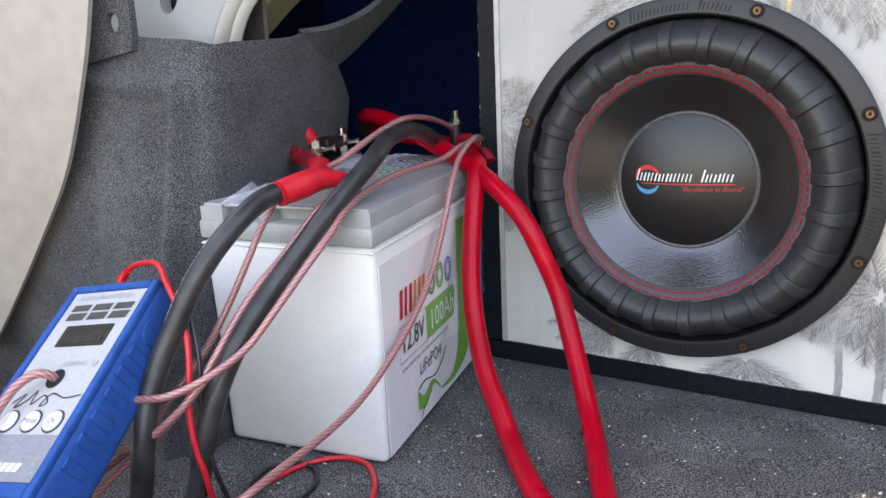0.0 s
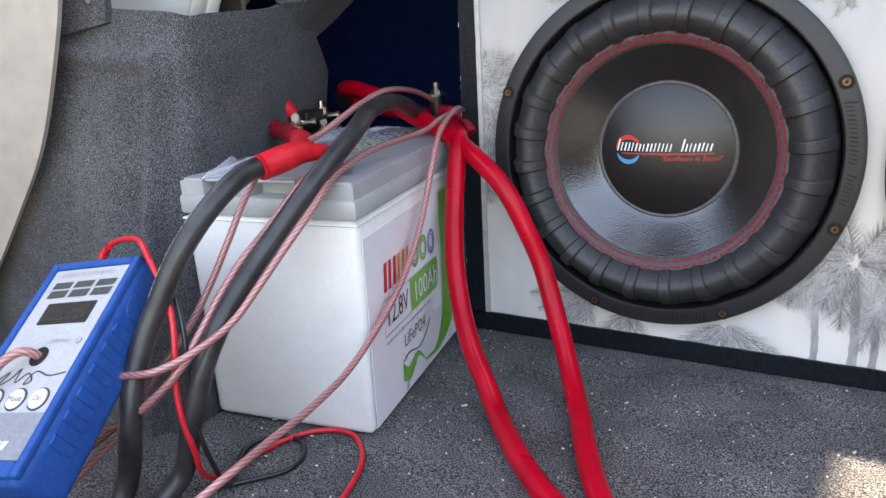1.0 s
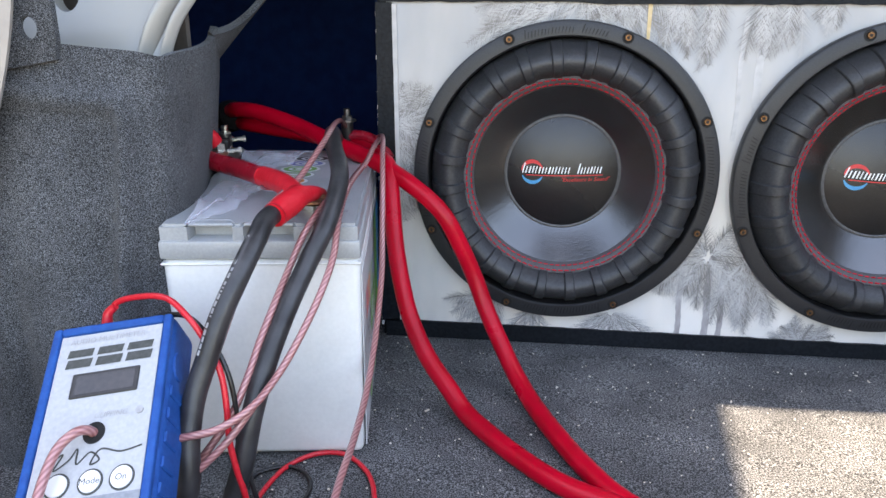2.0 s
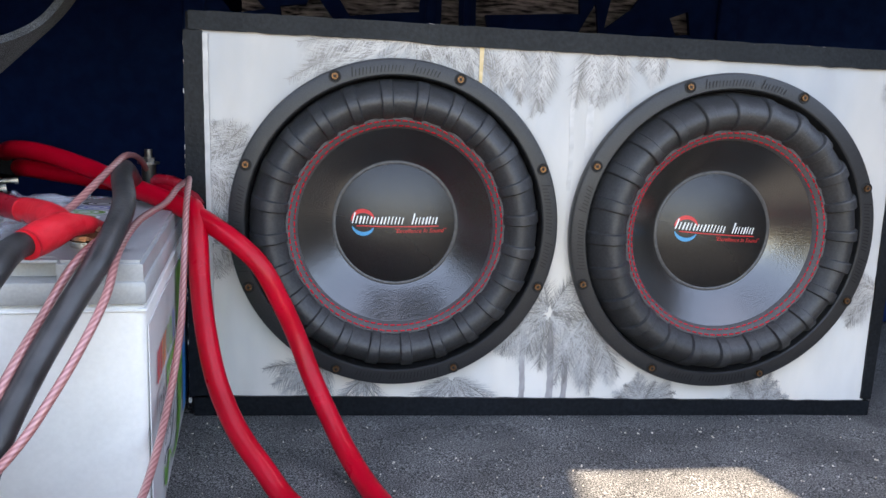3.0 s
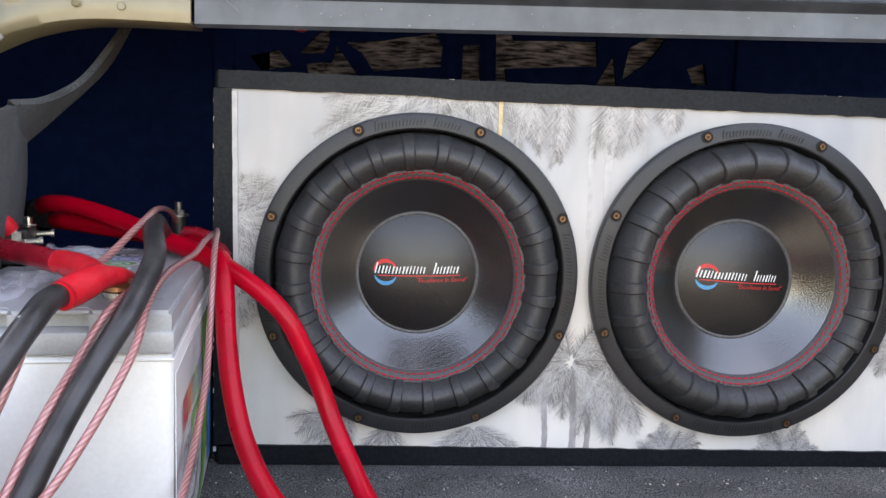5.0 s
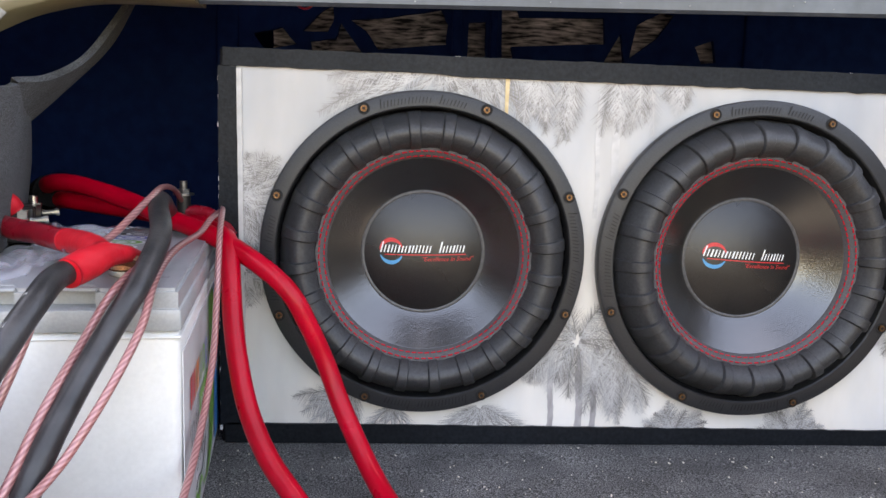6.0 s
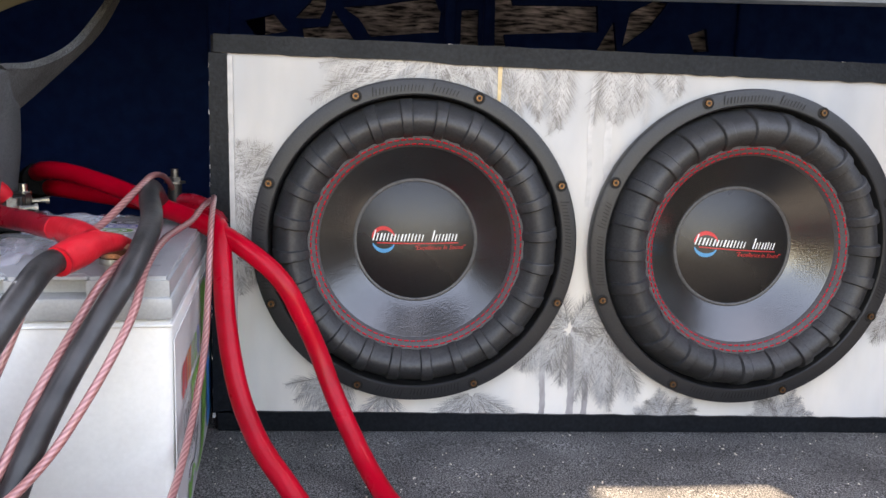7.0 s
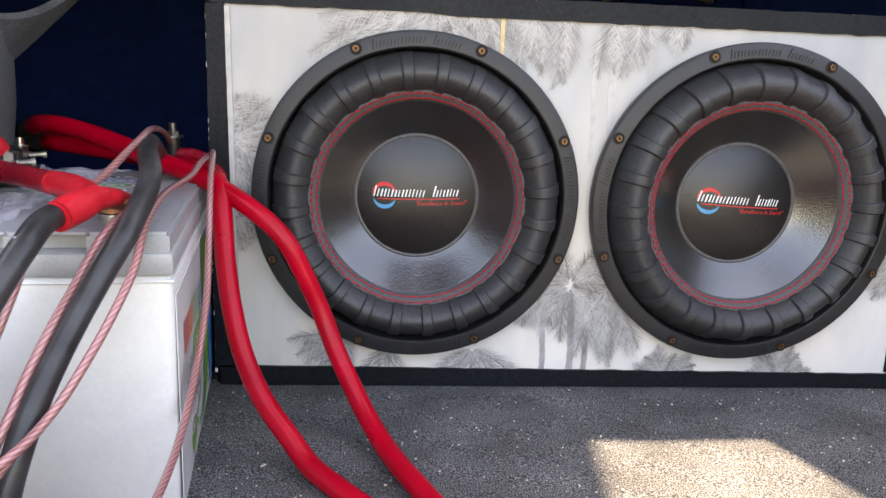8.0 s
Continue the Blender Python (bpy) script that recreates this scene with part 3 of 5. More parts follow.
def cavity():
    """Walls of the load space, their unlit depth put into the colour, and the bulkhead with its cut-outs."""
    W = 0.02
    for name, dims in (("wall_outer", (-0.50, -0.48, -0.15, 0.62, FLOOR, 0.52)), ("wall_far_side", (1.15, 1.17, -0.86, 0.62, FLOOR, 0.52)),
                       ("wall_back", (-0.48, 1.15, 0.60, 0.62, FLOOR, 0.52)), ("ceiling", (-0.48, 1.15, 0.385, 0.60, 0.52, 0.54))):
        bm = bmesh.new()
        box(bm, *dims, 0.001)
        tagged(part(name, bm, M_CAVITY), "load space metal, blue-black to stand in for unlit depth", "wall", kind="structure")
    # unseen panel, brought forward overhead to shade the lining's flank
    bm = bmesh.new()
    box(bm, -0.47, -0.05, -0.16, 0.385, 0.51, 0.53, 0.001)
    tagged(part("lining_shade_panel", bm, M_CAVITY), "unseen overhead panel added to shade the side lining", "ceiling", kind="structure")
    # bulkhead: bars and plates that leave openings
    y0, y1 = 0.36, 0.368
    bk = thing("bulkhead", Matrix.Identity(4), "dark sheet metal bulkhead with cut-outs behind the enclosure", "bulkhead", kind="structure")
    # one plate with cut-outs through which the seat cover shows
    cuts = [[(0.027, 0.445), (0.052, 0.472), (0.069, 0.483), (0.07, 0.461), (0.061, 0.445)],
            [(0.08, 0.458), (0.11, 0.419), (0.042, 0.415), (0.037, 0.432), (0.073, 0.436)],
            [(0.093, 0.463), (0.147, 0.469), (0.22, 0.482), (0.23, 0.463), (0.228, 0.435), (0.133, 0.424), (0.116, 0.448)],
            [(0.26, 0.467), (0.283, 0.469), (0.286, 0.412), (0.259, 0.412)],
            [(0.306, 0.492), (0.326, 0.493), (0.332, 0.477), (0.454, 0.481), (0.457, 0.445), (0.321, 0.436), (0.326, 0.412), (0.309, 0.412)],
            [(0.48, 0.462), (0.487, 0.418), (0.455, 0.416)],
            [(0.502, 0.473), (0.539, 0.493), (0.557, 0.490), (0.533, 0.456), (0.494, 0.426)],
            [(0.59, 0.447), (0.616, 0.457), (0.623, 0.426), (0.601, 0.423)],
            [(-0.041, 0.439), (-0.002, 0.449), (0.018, 0.427), (-0.025, 0.418)]]
    bm = bmesh.new()
    edges = []
    for k, lp in enumerate([[(-0.48, 0.0), (1.15, 0.0), (1.15, 0.519), (-0.48, 0.519)]] + cuts):
        if k:   # the cut edges run a little unevenly
            lp = [(a + (c - a) * f + 0.0012 * noise.noise((a * 90, f * 5, k)), b + (d - b) * f + 0.0012 * noise.noise((b * 90, f * 5, k + 40))) for (a, b), (c, d) in zip(lp, lp[1:] + lp[:1]) for f in (0, 0.33, 0.67)]
        vs = [bm.verts.new((x, y0, z)) for x, z in lp]
        edges += [bm.edges.new((p, q)) for p, q in zip(vs, vs[1:] + vs[:1])]
    bmesh.ops.triangle_fill(bm, use_beauty=True, edges=edges)
    ext = bmesh.ops.extrude_face_region(bm, geom=bm.faces[:])
    for v in ext["geom"]:
        if isinstance(v, bmesh.types.BMVert):
            v.co.y = y1
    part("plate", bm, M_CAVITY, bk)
    # pressed ribs and a bracket in front of the plate
    for x0, x1, z0, z1 in ((0.236, 0.252, 0.40, 0.515), (0.290, 0.301, 0.40, 0.515), (-0.09, -0.06, 0.37, 0.515), (0.66, 0.69, 0.37, 0.515)):
        bm = bmesh.new()
        box(bm, x0, x1, y0 - 0.010, y0 - 0.001, z0, z1, 0.003, 2)
        part("rib", bm, M_CAVITY, bk)
    bm = bmesh.new()
    grid = [[(-0.02 + 0.7 * i / 60, 0.40 + 0.008 * noise.noise((i * 0.13, j * 0.3, 0)) + 0.006 * math.sin(i * 0.5), 0.40 + 0.10 * j / 14) for i in range(61)] for j in range(15)]
    sheet(bm, grid, 0.01, (0, -1, 0))
    tagged(part("seat_cover", bm, M_BARK, smooth=True), "bark-patterned camouflage cloth seat cover behind the bulkhead", "seat cover")
    # loose red wiring under the deck
    bm = bmesh.new()
    tube(bm, [(-0.03, 0.34, 0.50), (-0.02, 0.335, 0.484), (0.02, 0.33, 0.476), (0.035, 0.33, 0.48), (0.05, 0.335, 0.496)], 0.0022, 8, 8)
    h = tagged(part("wiring_loom", bm, M_LEAD_RED), "thin red wires hanging under the deck", "wiring")
    bm = bmesh.new()
    tube(bm, [(-0.05, 0.35, 0.50), (0.0, 0.338, 0.488), (0.03, 0.335, 0.471), (0.045, 0.33, 0.477), (0.052, 0.335, 0.50)], 0.0015, 8, 8)
    part("strand", bm, M_LEAD_RED, h)


def body_sides():
    """Unseen outer body round the opening: plain quarter panels, the sill behind the camera, and pieces added to block
    light.
    """
    bm = bmesh.new()
    prism(bm, [(-0.58, -0.1), (-0.51, -0.1), (-0.51, 0.54), (-0.58, 0.56)], -1.2, 0.9)
    tagged(part("quarter_panel_outer", bm, M_BEIGE), "plain beige quarter panel beside the opening", "body panel", kind="structure")
    bm = bmesh.new()
    box(bm, 1.19, 1.25, -1.2, 0.9, -0.5, 0.52, 0.01)
    tagged(part("quarter_panel_far", bm, M_BEIGE), "plain beige quarter panel on the far side", "body panel", kind="structure")
    # unseen sheet, added to hold back sky light from the far side
    bm = bmesh.new()
    sheet(bm, [[(0.92 + 0.01 * math.sin(9 * y), y, z) for y in [-0.86 + 0.83 * i / 20 for i in range(21)]] for z in [FLOOR + 0.43 * j / 10 for j in range(11)]], 0.006)
    tagged(part("far_light_screen", bm, M_LINER, smooth=True), "unseen felt sheet added on the far side to cut sky light", "lining", kind="structure")
    # unseen sill, made high to keep ground bounce off the enclosure
    bm = bmesh.new()
    box(bm, -0.46, 1.15, -0.93, -0.87, -0.5, 0.13, 0.02, 3)
    tagged(part("rear_sill", bm, M_BEIGE), "unseen beige rear sill, raised to block light off the ground", "body panel", kind="structure")
    # unseen lid pieces, added to bound the sun patch and shade the deck
    bm = bmesh.new()
    grid = [[(-0.36 + (0.62 - 0.09 * j / 8) * i / 10, 0.12 - 0.62 * j / 8, 0.79 + 0.12 * j / 8) for i in range(11)] for j in range(9)]
    sheet(bm, grid, 0.03)
    lid = tagged(part("sun_cut_lid", bm, M_LINER, smooth=True), "unseen raised lid, shaped to cut the sun and darken reflections", "boot lid", kind="structure")
    bm = bmesh.new()
    box(bm, -0.055, 0.20, -0.25, 0.25, -0.01, 0.01, 0.004, 1, Matrix.Translation((0.443, 0.12, 0.60)) @ Matrix.Rotation(radians(20), 4, "Z"))
    part("sun_cut_arm", bm, M_BEIGE, lid)
    bm = bmesh.new()
    sheet(bm, [[(0.25 + 0.25 * i / 6, -0.15 - 0.33 * j / 5, 0.84 + 0.06 * j / 5) for i in range(7)] for j in range(6)], 0.03)
    part("reflection_cut_corner", bm, M_LINER, lid)
    bm = bmesh.new()
    box(bm, -0.62, 1.25, 0.025, 0.9, 0.80, 0.83, 0.004)
    part("deck_shade_panel", bm, M_JAMB, lid)


ground_sheet()
trunk_floor()
liner()
jamb()
gutter_trim()
deck()
cavity()
body_sides()


# ---------------------------------------------------------------- loudspeaker enclosure
BW, BH = 0.704, 0.378


def frond(bm, x, z, ang, length, leaf, rng, n=34, droop=0.5, wide=0.00042):
    """A flat printed palm frond: a bent midrib with narrow leaflets on both sides."""
    px, pz, a = x, z, ang
    step = length / n
    for i in range(n):
        f = i / n
        a -= droop * step / length * math.copysign(1, math.cos(ang) + 1e-6)
        qx, qz = px + step * math.cos(a), pz + step * math.sin(a)
        nx, nz = -math.sin(a), math.cos(a)
        w = 0.0005 * (1 - f) + 0.00015
        j = -0.0003 * rng.random()
        bm.faces.new([bm.verts.new((u, j, v)) for u, v in ((px - nx * w, pz - nz * w), (qx - nx * w, qz - nz * w), (qx + nx * w, qz + nz * w), (px + nx * w, pz + nz * w))])
        for s in (-1, 1):
            ln = leaf * (0.35 + 0.9 * math.sin(math.pi * min(1, f + 0.12)) ** 0.7) * rng.uniform(0.7, 1.15)
            b = a + s * rng.uniform(0.55, 0.95)
            ex, ez = px + ln * math.cos(b), pz + ln * math.sin(b) - ln * 0.25
            bx, bz = -math.sin(b) * wide, math.cos(b) * wide
            j = -0.0003 * rng.random()
            bm.faces.new([bm.verts.new((u, j, v)) for u, v in ((px - bx, pz - bz), (ex, ez), (px + bx, pz + bz))])
        px, pz = qx, qz


def enclosure():
    e = thing("speaker_enclosure", pose(0.0, 0, FLOOR, 0, 0, 0), "black taped wooden enclosure with a pale palm-print front", "speaker box")
    def holed(x0, x1, z0, z1, y0, y1, r):
        """A board with the two round openings for the drivers."""
        bm = bmesh.new()
        loops = [[(x0, z0), (x1, z0), (x1, z1), (x0, z1)]]
        for cx in (0.19, 0.517):
            loops.append([(cx + r * math.cos(2 * math.pi * i / 64), 0.185 - FLOOR + r * math.sin(2 * math.pi * i / 64)) for i in range(64)])
        edges = []
        for lp in loops:
            vs = [bm.verts.new((x, y0, z)) for x, z in lp]
            edges += [bm.edges.new((p, q)) for p, q in zip(vs, vs[1:] + vs[:1])]
        bmesh.ops.triangle_fill(bm, use_beauty=True, edges=edges)
        ext = bmesh.ops.extrude_face_region(bm, geom=bm.faces[:])
        for v in ext["geom"]:
            if isinstance(v, bmesh.types.BMVert):
                v.co.y = y1
        return bm
    bm = bmesh.new()
    box(bm, -0.0035, BW, 0.06, 0.33, 0.0, BH, 0.003)
    part("body", bm, M_BOX, e, "black carpeted enclosure")
    part("baffle", holed(-0.0035, BW, 0.0, BH, 0.004, 0.06, 0.139), M_BOX, e, "black baffle board")
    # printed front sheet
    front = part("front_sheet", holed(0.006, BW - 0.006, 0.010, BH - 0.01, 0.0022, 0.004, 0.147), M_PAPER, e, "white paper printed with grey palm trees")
    y = 0.0019
    rng = random.Random(4)
    # trunks
    for x, z0, z1, w, mt in ((0.322, 0.012, 0.085, 0.0026, M_TRUNKP), (0.351, 0.012, 0.108, 0.0032, M_TRUNKP), (0.366, 0.012, 0.10, 0.0026, M_TRUNKP), (0.374, 0.19, 0.352, 0.0034, M_FROND_PALE), (0.356, 0.23, 0.35, 0.002, M_FROND_PALE)):
        bm = bmesh.new()
        pts = [(x + 0.0010 * math.sin(i * 0.5) + 0.0005 * noise.noise((i * 1.7, x * 50, 0)), z0 + (z1 - z0) * i / 14) for i in range(15)]
        prism(bm, [(px - w * (1 + 0.2 * (i % 2)), pz) for i, (px, pz) in enumerate(pts)] + [(px + w * (1 + 0.2 * (i % 2)), pz) for i, (px, pz) in reversed(list(enumerate(pts)))], y, y + 0.0004)
        part("printed_trunk", bm, mt, front)
    # crowns: place, fronds, length, leaflet, first and last angle
    crowns = ((0.178, 0.362, 8, 0.090, 0.017, 172, 226), (0.205, 0.372, 6, 0.055, 0.016, 190, 350), (0.245, 0.372, 7, 0.055, 0.016, 195, 345),
              (0.298, 0.385, 4, 0.070, 0.014, 244, 292), (0.325, 0.388, 4, 0.078, 0.014, 250, 290), (0.376, 0.388, 4, 0.072, 0.014, 246, 288), (0.396, 0.386, 3, 0.068, 0.013, 256, 292), (0.433, 0.378, 3, 0.036, 0.011, 236, 300),
              (0.012, 0.240, 12, 0.048, 0.016, -88, 98), (0.014, 0.172, 5, 0.032, 0.012, -70, 70),
              (0.130, 0.052, 8, 0.055, 0.014, 168, 258), (0.165, 0.042, 5, 0.040, 0.013, 215, 300), (0.250, 0.040, 10, 0.052, 0.014, 196, 344),
              (0.346, 0.106, 13, 0.052, 0.015, 0, 360), (0.384, 0.104, 8, 0.075, 0.015, 232, 318), (0.330, 0.100, 4, 0.050, 0.013, 170, 235),
              (0.452, 0.008, 7, 0.034, 0.011, 24, 156), (0.577, 0.006, 8, 0.036, 0.011, 24, 156),
              (0.698, 0.135, 6, 0.042, 0.012, 132, 236), (0.694, 0.362, 4, 0.036, 0.011, 215, 275))
    for cx, cz, n, ln, leaf, a0, a1 in crowns:
        for mat, lift, name, lab in ((M_FROND, 0.0, "printed_fronds", "grey-brown printed palm fronds"), (M_FROND_PALE, 0.0002, "pale_fronds", "pale printed palm fronds")):
            bm = bmesh.new()
            m = n if lift == 0 else n // 2 + 2
            for i in range(m):
                ang = radians(a0 + (a1 - a0) * (i + rng.uniform(0.1, 0.9)) / m)
                r0 = 0.003 + 0.004 * rng.random()
                frond(bm, cx + r0 * math.cos(ang), cz + r0 * math.sin(ang), ang, ln * rng.uniform(0.75, 1.1), leaf * 1.1, rng, 40, 0.35, 0.0003)
            bmesh.ops.delete(bm, geom=[f for f in bm.faces if any(not (0.0125 < v.co.x < BW - 0.008 and 0.012 < v.co.z < BH - 0.010) or min(math.hypot(v.co.x - cc, v.co.z - 0.185 + FLOOR) for cc in (0.19, 0.517)) < 0.15 for v in f.verts)], context="FACES")
            rot(bm, Matrix.Translation((0, y + 0.0001 - lift * 0.4 - 0.000006 * len(front.children), 0)))
            tagged(part(name, bm, mat, front, lab, fix=False), kind="stuff")
    # paper seam
    bm = bmesh.new()
    prism(bm, [(0.2632, BH - 0.05), (0.2662, BH - 0.05), (0.2668, BH - 0.016), (0.2626, BH - 0.016)], y - 0.0008, y + 0.0004)
    part("seam_tape", bm, material("ochre_seam", (0.55, 0.4, 0.2), (0.65, 0.5, 0.3), 0.6, 200, 2), front, "ochre strip at the paper seam")
    # tape along the edges, with an uneven inner line
    def strip(name, pts_in, pts_out):
        bm = bmesh.new()
        prism(bm, pts_out + pts_in[::-1], -0.0008, 0.0035)
        part(name, bm, M_TAPE, e, "black tape with a rough cut edge")
    ragged = lambda i, k: 0.0012 * noise.noise((i * 0.7, k, 3)) + 0.0006 * noise.noise((i * 2.1, k, 5))
    n = 60
    xs = [BW * i / n for i in range(n + 1)]
    strip("tape_strip", [(x, BH - 0.0155 - 0.002 * (x > 0.2) - ragged(i, 1)) for i, x in enumerate(xs)], [(x, BH + 0.001 + ragged(i, 9)) for i, x in enumerate(xs)])
    strip("tape_strip", [(x, 0.0195 - 0.004 * x / BW + ragged(i, 2)) for i, x in enumerate(xs)], [(x, -0.0005) for x in xs])
    zs = [0.018 + (BH - 0.034) * i / 30 for i in range(31)]
    strip("tape_strip", [(0.0118 + 0.004 * (1 - z / BH) + ragged(i, 4) * 0.5, z) for i, z in enumerate(zs)], [(-0.0045 + ragged(i, 6) * 0.5, z) for i, z in enumerate(zs)])
    strip("tape_strip", [(BW - 0.0095 - 0.0065 * (z / BH) + ragged(i, 7) * 0.5, z) for i, z in enumerate(zs)], [(BW + 0.001, z) for z in zs])
    # torn pale paper along the corner
    bm = bmesh.new()
    m = 90
    for i in range(m):
        z0, z1 = BH * i / m, BH * (i + 1) / m
        d0 = 0.0001 + 0.0012 * abs(noise.noise((i * 0.9, 1, 0)))
        if 2 < i < m - 3 and noise.noise((i * 0.5, 7, 0)) > 0.05:
            box(bm, -0.0045 - d0, -0.003, -0.0006, 0.003, z0, z1)
    for i in range(120):
        x = 0.16 + (BW - 0.16) * i / 120
        if noise.noise((i * 0.17, 3, 2)) > -0.12:
            box(bm, x, x + (BW - 0.16) / 120, -0.0002, 0.003, BH - 0.002, BH + 0.0004 + 0.0012 * abs(noise.noise((i * 0.8, 5, 0))))
    tagged(part("torn_edge", bm, M_TORN, e, "torn white paper along the edges"), kind="stuff")
    # raised pale fold of the paper beside the upright tape
    bm = bmesh.new()
    ins = [(0.0118 + 0.0042 * (1 - z / BH) + 0.0004 * noise.noise((z * 60, 2, 2)), z) for z in zs[:-1] + [BH - 0.018]]
    prism(bm, ins + [(x + 0.0046 + 0.0006 * noise.noise((z * 40, 8, 2)), z) for x, z in ins[::-1]], -0.0004, 0.0026)
    part("paper_fold", bm, M_FROND_PALE, e, "pale folded paper margin")


def dome(r):
    """Height of the dust cap's face."""
    return 0.0172 - 0.0115 * (1 - (r / 0.058) ** 2)


def stitch(bm, t, r, y, ln, w, tilt):
    c, s = math.cos(t), math.sin(t)
    u, v = Vector((-s, 0, c)), Vector((c, 0, s))
    d = (u * math.cos(tilt) + v * math.sin(tilt)) * ln / 2
    n = v * w / 2
    p = Vector((r * c, y, r * s))
    a = [bm.verts.new(p + q) for q in (-d - n, d - n, d + n, -d + n)]
    b = bm.verts.new(p + Vector((0, -w * 0.7, 0)) - d * 0.5)
    b2 = bm.verts.new(p + Vector((0, -w * 0.7, 0)) + d * 0.5)
    bm.faces.new((a[0], a[1], b2, b))
    bm.faces.new((a[2], a[3], b, b2))
    bm.faces.new((a[1], a[2], b2))
    bm.faces.new((a[3], a[0], b))


def subwoofer():
    s = thing("subwoofer", pose(0.19, 0, 0.185, 0, -1.2, 0), "black twelve-inch subwoofer with ribbed rubber surround and red stitching", "subwoofer", "subwoofers in the enclosure")
    bm = bmesh.new()
    lathe(bm, [(0.1545, 0.001), (0.1555, -0.002), (0.1555, -0.0085), (0.1545, -0.0108), (0.1525, -0.0118), (0.1412, -0.0122), (0.1400, -0.0112), (0.1393, -0.006), (0.1387, 0.012), (0.128, 0.020), (0.128, 0.024), (0.1545, 0.024)], 128, True)
    ring = part("basket", bm, M_RING, s, "black plastic mounting ring with raised lettering", smooth=35)
    ribs = 24
    prof = []
    m = 18
    for k in range(m + 1):
        f = k / m
        prof.append((0.1379 - 0.0379 * f, 0.003 - 0.0258 * math.sin(math.pi * f) ** 0.72 - 0.0105 * f))
    def wob(t, k, r, y):
        f = k / m
        ph = (t * ribs / (2 * math.pi) + 0.18) % 1.0
        d = abs(ph - 0.5)
        h = max(0.0, min(1.0, (0.175 - d) / 0.022))
        e = math.sin(math.pi * f) ** 0.5 if 0 < f < 1 else 0.0
        lift = 0.0034 * h * e
        a = math.pi * f
        return r + lift * math.cos(a), y - lift * math.sin(a)
    bm = bmesh.new()
    lathe(bm, prof, ribs * 44, False, wob)
    part("surround", bm, M_RUBBER, s, "thick black rubber surround with ribs", smooth=50, fix=True)
    # scalloped cone edge
    bm = bmesh.new()
    def scal(t, k, r, y):
        if k in (0, 1):
            ph = (t * 39 / (2 * math.pi)) % 1.0
            r += 0.0013 * max(-1, min(1, 4 * math.sin(2 * math.pi * ph)))
        return r, y
    lathe(bm, [(0.1033, -0.0085), (0.1033, -0.0142), (0.1020, -0.0156), (0.0996, -0.0152), (0.0930, -0.0092), (0.0922, -0.0060)], 39 * 8, False, scal)
    part("cone_edge", bm, M_CONE_EDGE, s, "dark grey scalloped cone edge", smooth=40)
    bm = bmesh.new()
    n = 96
    for i in range(n):
        t = 2 * math.pi * i / n
        stitch(bm, t, 0.0994, -0.0154, 0.0047, 0.0013, 0.06)
        stitch(bm, t + math.pi / n, 0.0949, -0.0114, 0.0045, 0.0013, -0.06)
    tagged(part("stitching", bm, M_THREAD, s, "double row of red stitches", fix=False), kind="stuff")
    bm = bmesh.new()
    cone = [(0.0952, -0.0085)] + [(0.0945 - 0.0335 * f, -0.0085 + 0.026 * (1 - (1 - f) ** 1.12)) for f in [i / 12 for i in range(13)]]
    lathe(bm, cone, 128)
    part("cone", bm, M_CONE, s, "glossy black coated cone", smooth=60)
    bm = bmesh.new()
    lathe(bm, [(0.0622, 0.0200), (0.0618, 0.0175), (0.0602, 0.0162), (0.0585, 0.0167), (0.0578, 0.0180)], 96)
    part("cap_rim", bm, M_CAPRIM, s, "grey glue rim round the cap", smooth=60)
    bm = bmesh.new()
    rows = lathe(bm, [(0.0586 * (1 - i / 14), dome(0.0586 * (1 - i / 14))) for i in range(14)], 96)
    c = bm.verts.new((0, dome(0), 0))
    for i in range(96):
        bm.faces.new((rows[i][-1], c, rows[(i + 1) % 96][-1]))
    cap = part("dust_cap", bm, M_CAP, s, "glossy black domed dust cap", smooth=60)

    def on_cap(bm, name, mat, label, lift):
        bmesh.ops.subdivide_edges(bm, edges=[ed for ed in bm.edges if ed.calc_length() > 0.008], cuts=3, use_grid_fill=True)
        for v in bm.verts:
            x, z = v.co.x, v.co.y
            v.co = Vector((x, dome(math.hypot(x, z)) - lift, z))
        return part(name, bm, mat, cap, label, fix=False)

    bm = bmesh.new()
    # two groups of plain slanted strokes, the first of each taller
    strokes(bm, -0.0425, 0.0008, 15, 0.0034, 0.0106, 0.25, 5)
    strokes(bm, 0.0150, 0.0008, 8, 0.0033, 0.0106, 0.25, 6)
    tagged(on_cap(bm, "emblem", M_WHITE_INK, "white emblem strokes", 0.0004), kind="stuff")
    bm = bmesh.new()
    bars(bm, -0.038, -0.0019, (0.080,), 0, 0.001, 0.0, (0,))
    on_cap(bm, "emblem_line", M_RED_INK, "red emblem underline", 0.0004)
    for mat, a0, a1, lab in ((M_RED_INK, 20, 175, "red emblem arc"), (M_BLUE_INK, 200, 335, "blue emblem arc")):
        bm = bmesh.new()
        k = 20
        va = []
        for i in range(k + 1):
            f = i / k
            t = radians(a0 + (a1 - a0) * f)
            w = 0.0004 + 0.0016 * math.sin(math.pi * f)
            va.append((bm.verts.new((-0.0315 + (0.0112 + w) * math.cos(t), 0.002 + (0.0112 + w) * math.sin(t), 0)), bm.verts.new((-0.0315 + (0.0112 - w) * math.cos(t), 0.002 + (0.0112 - w) * math.sin(t), 0))))
        for p, q in zip(va, va[1:]):
            bm.faces.new((p[0], q[0], q[1], p[1]))
        on_cap(bm, "emblem_arc", mat, lab, 0.0003)
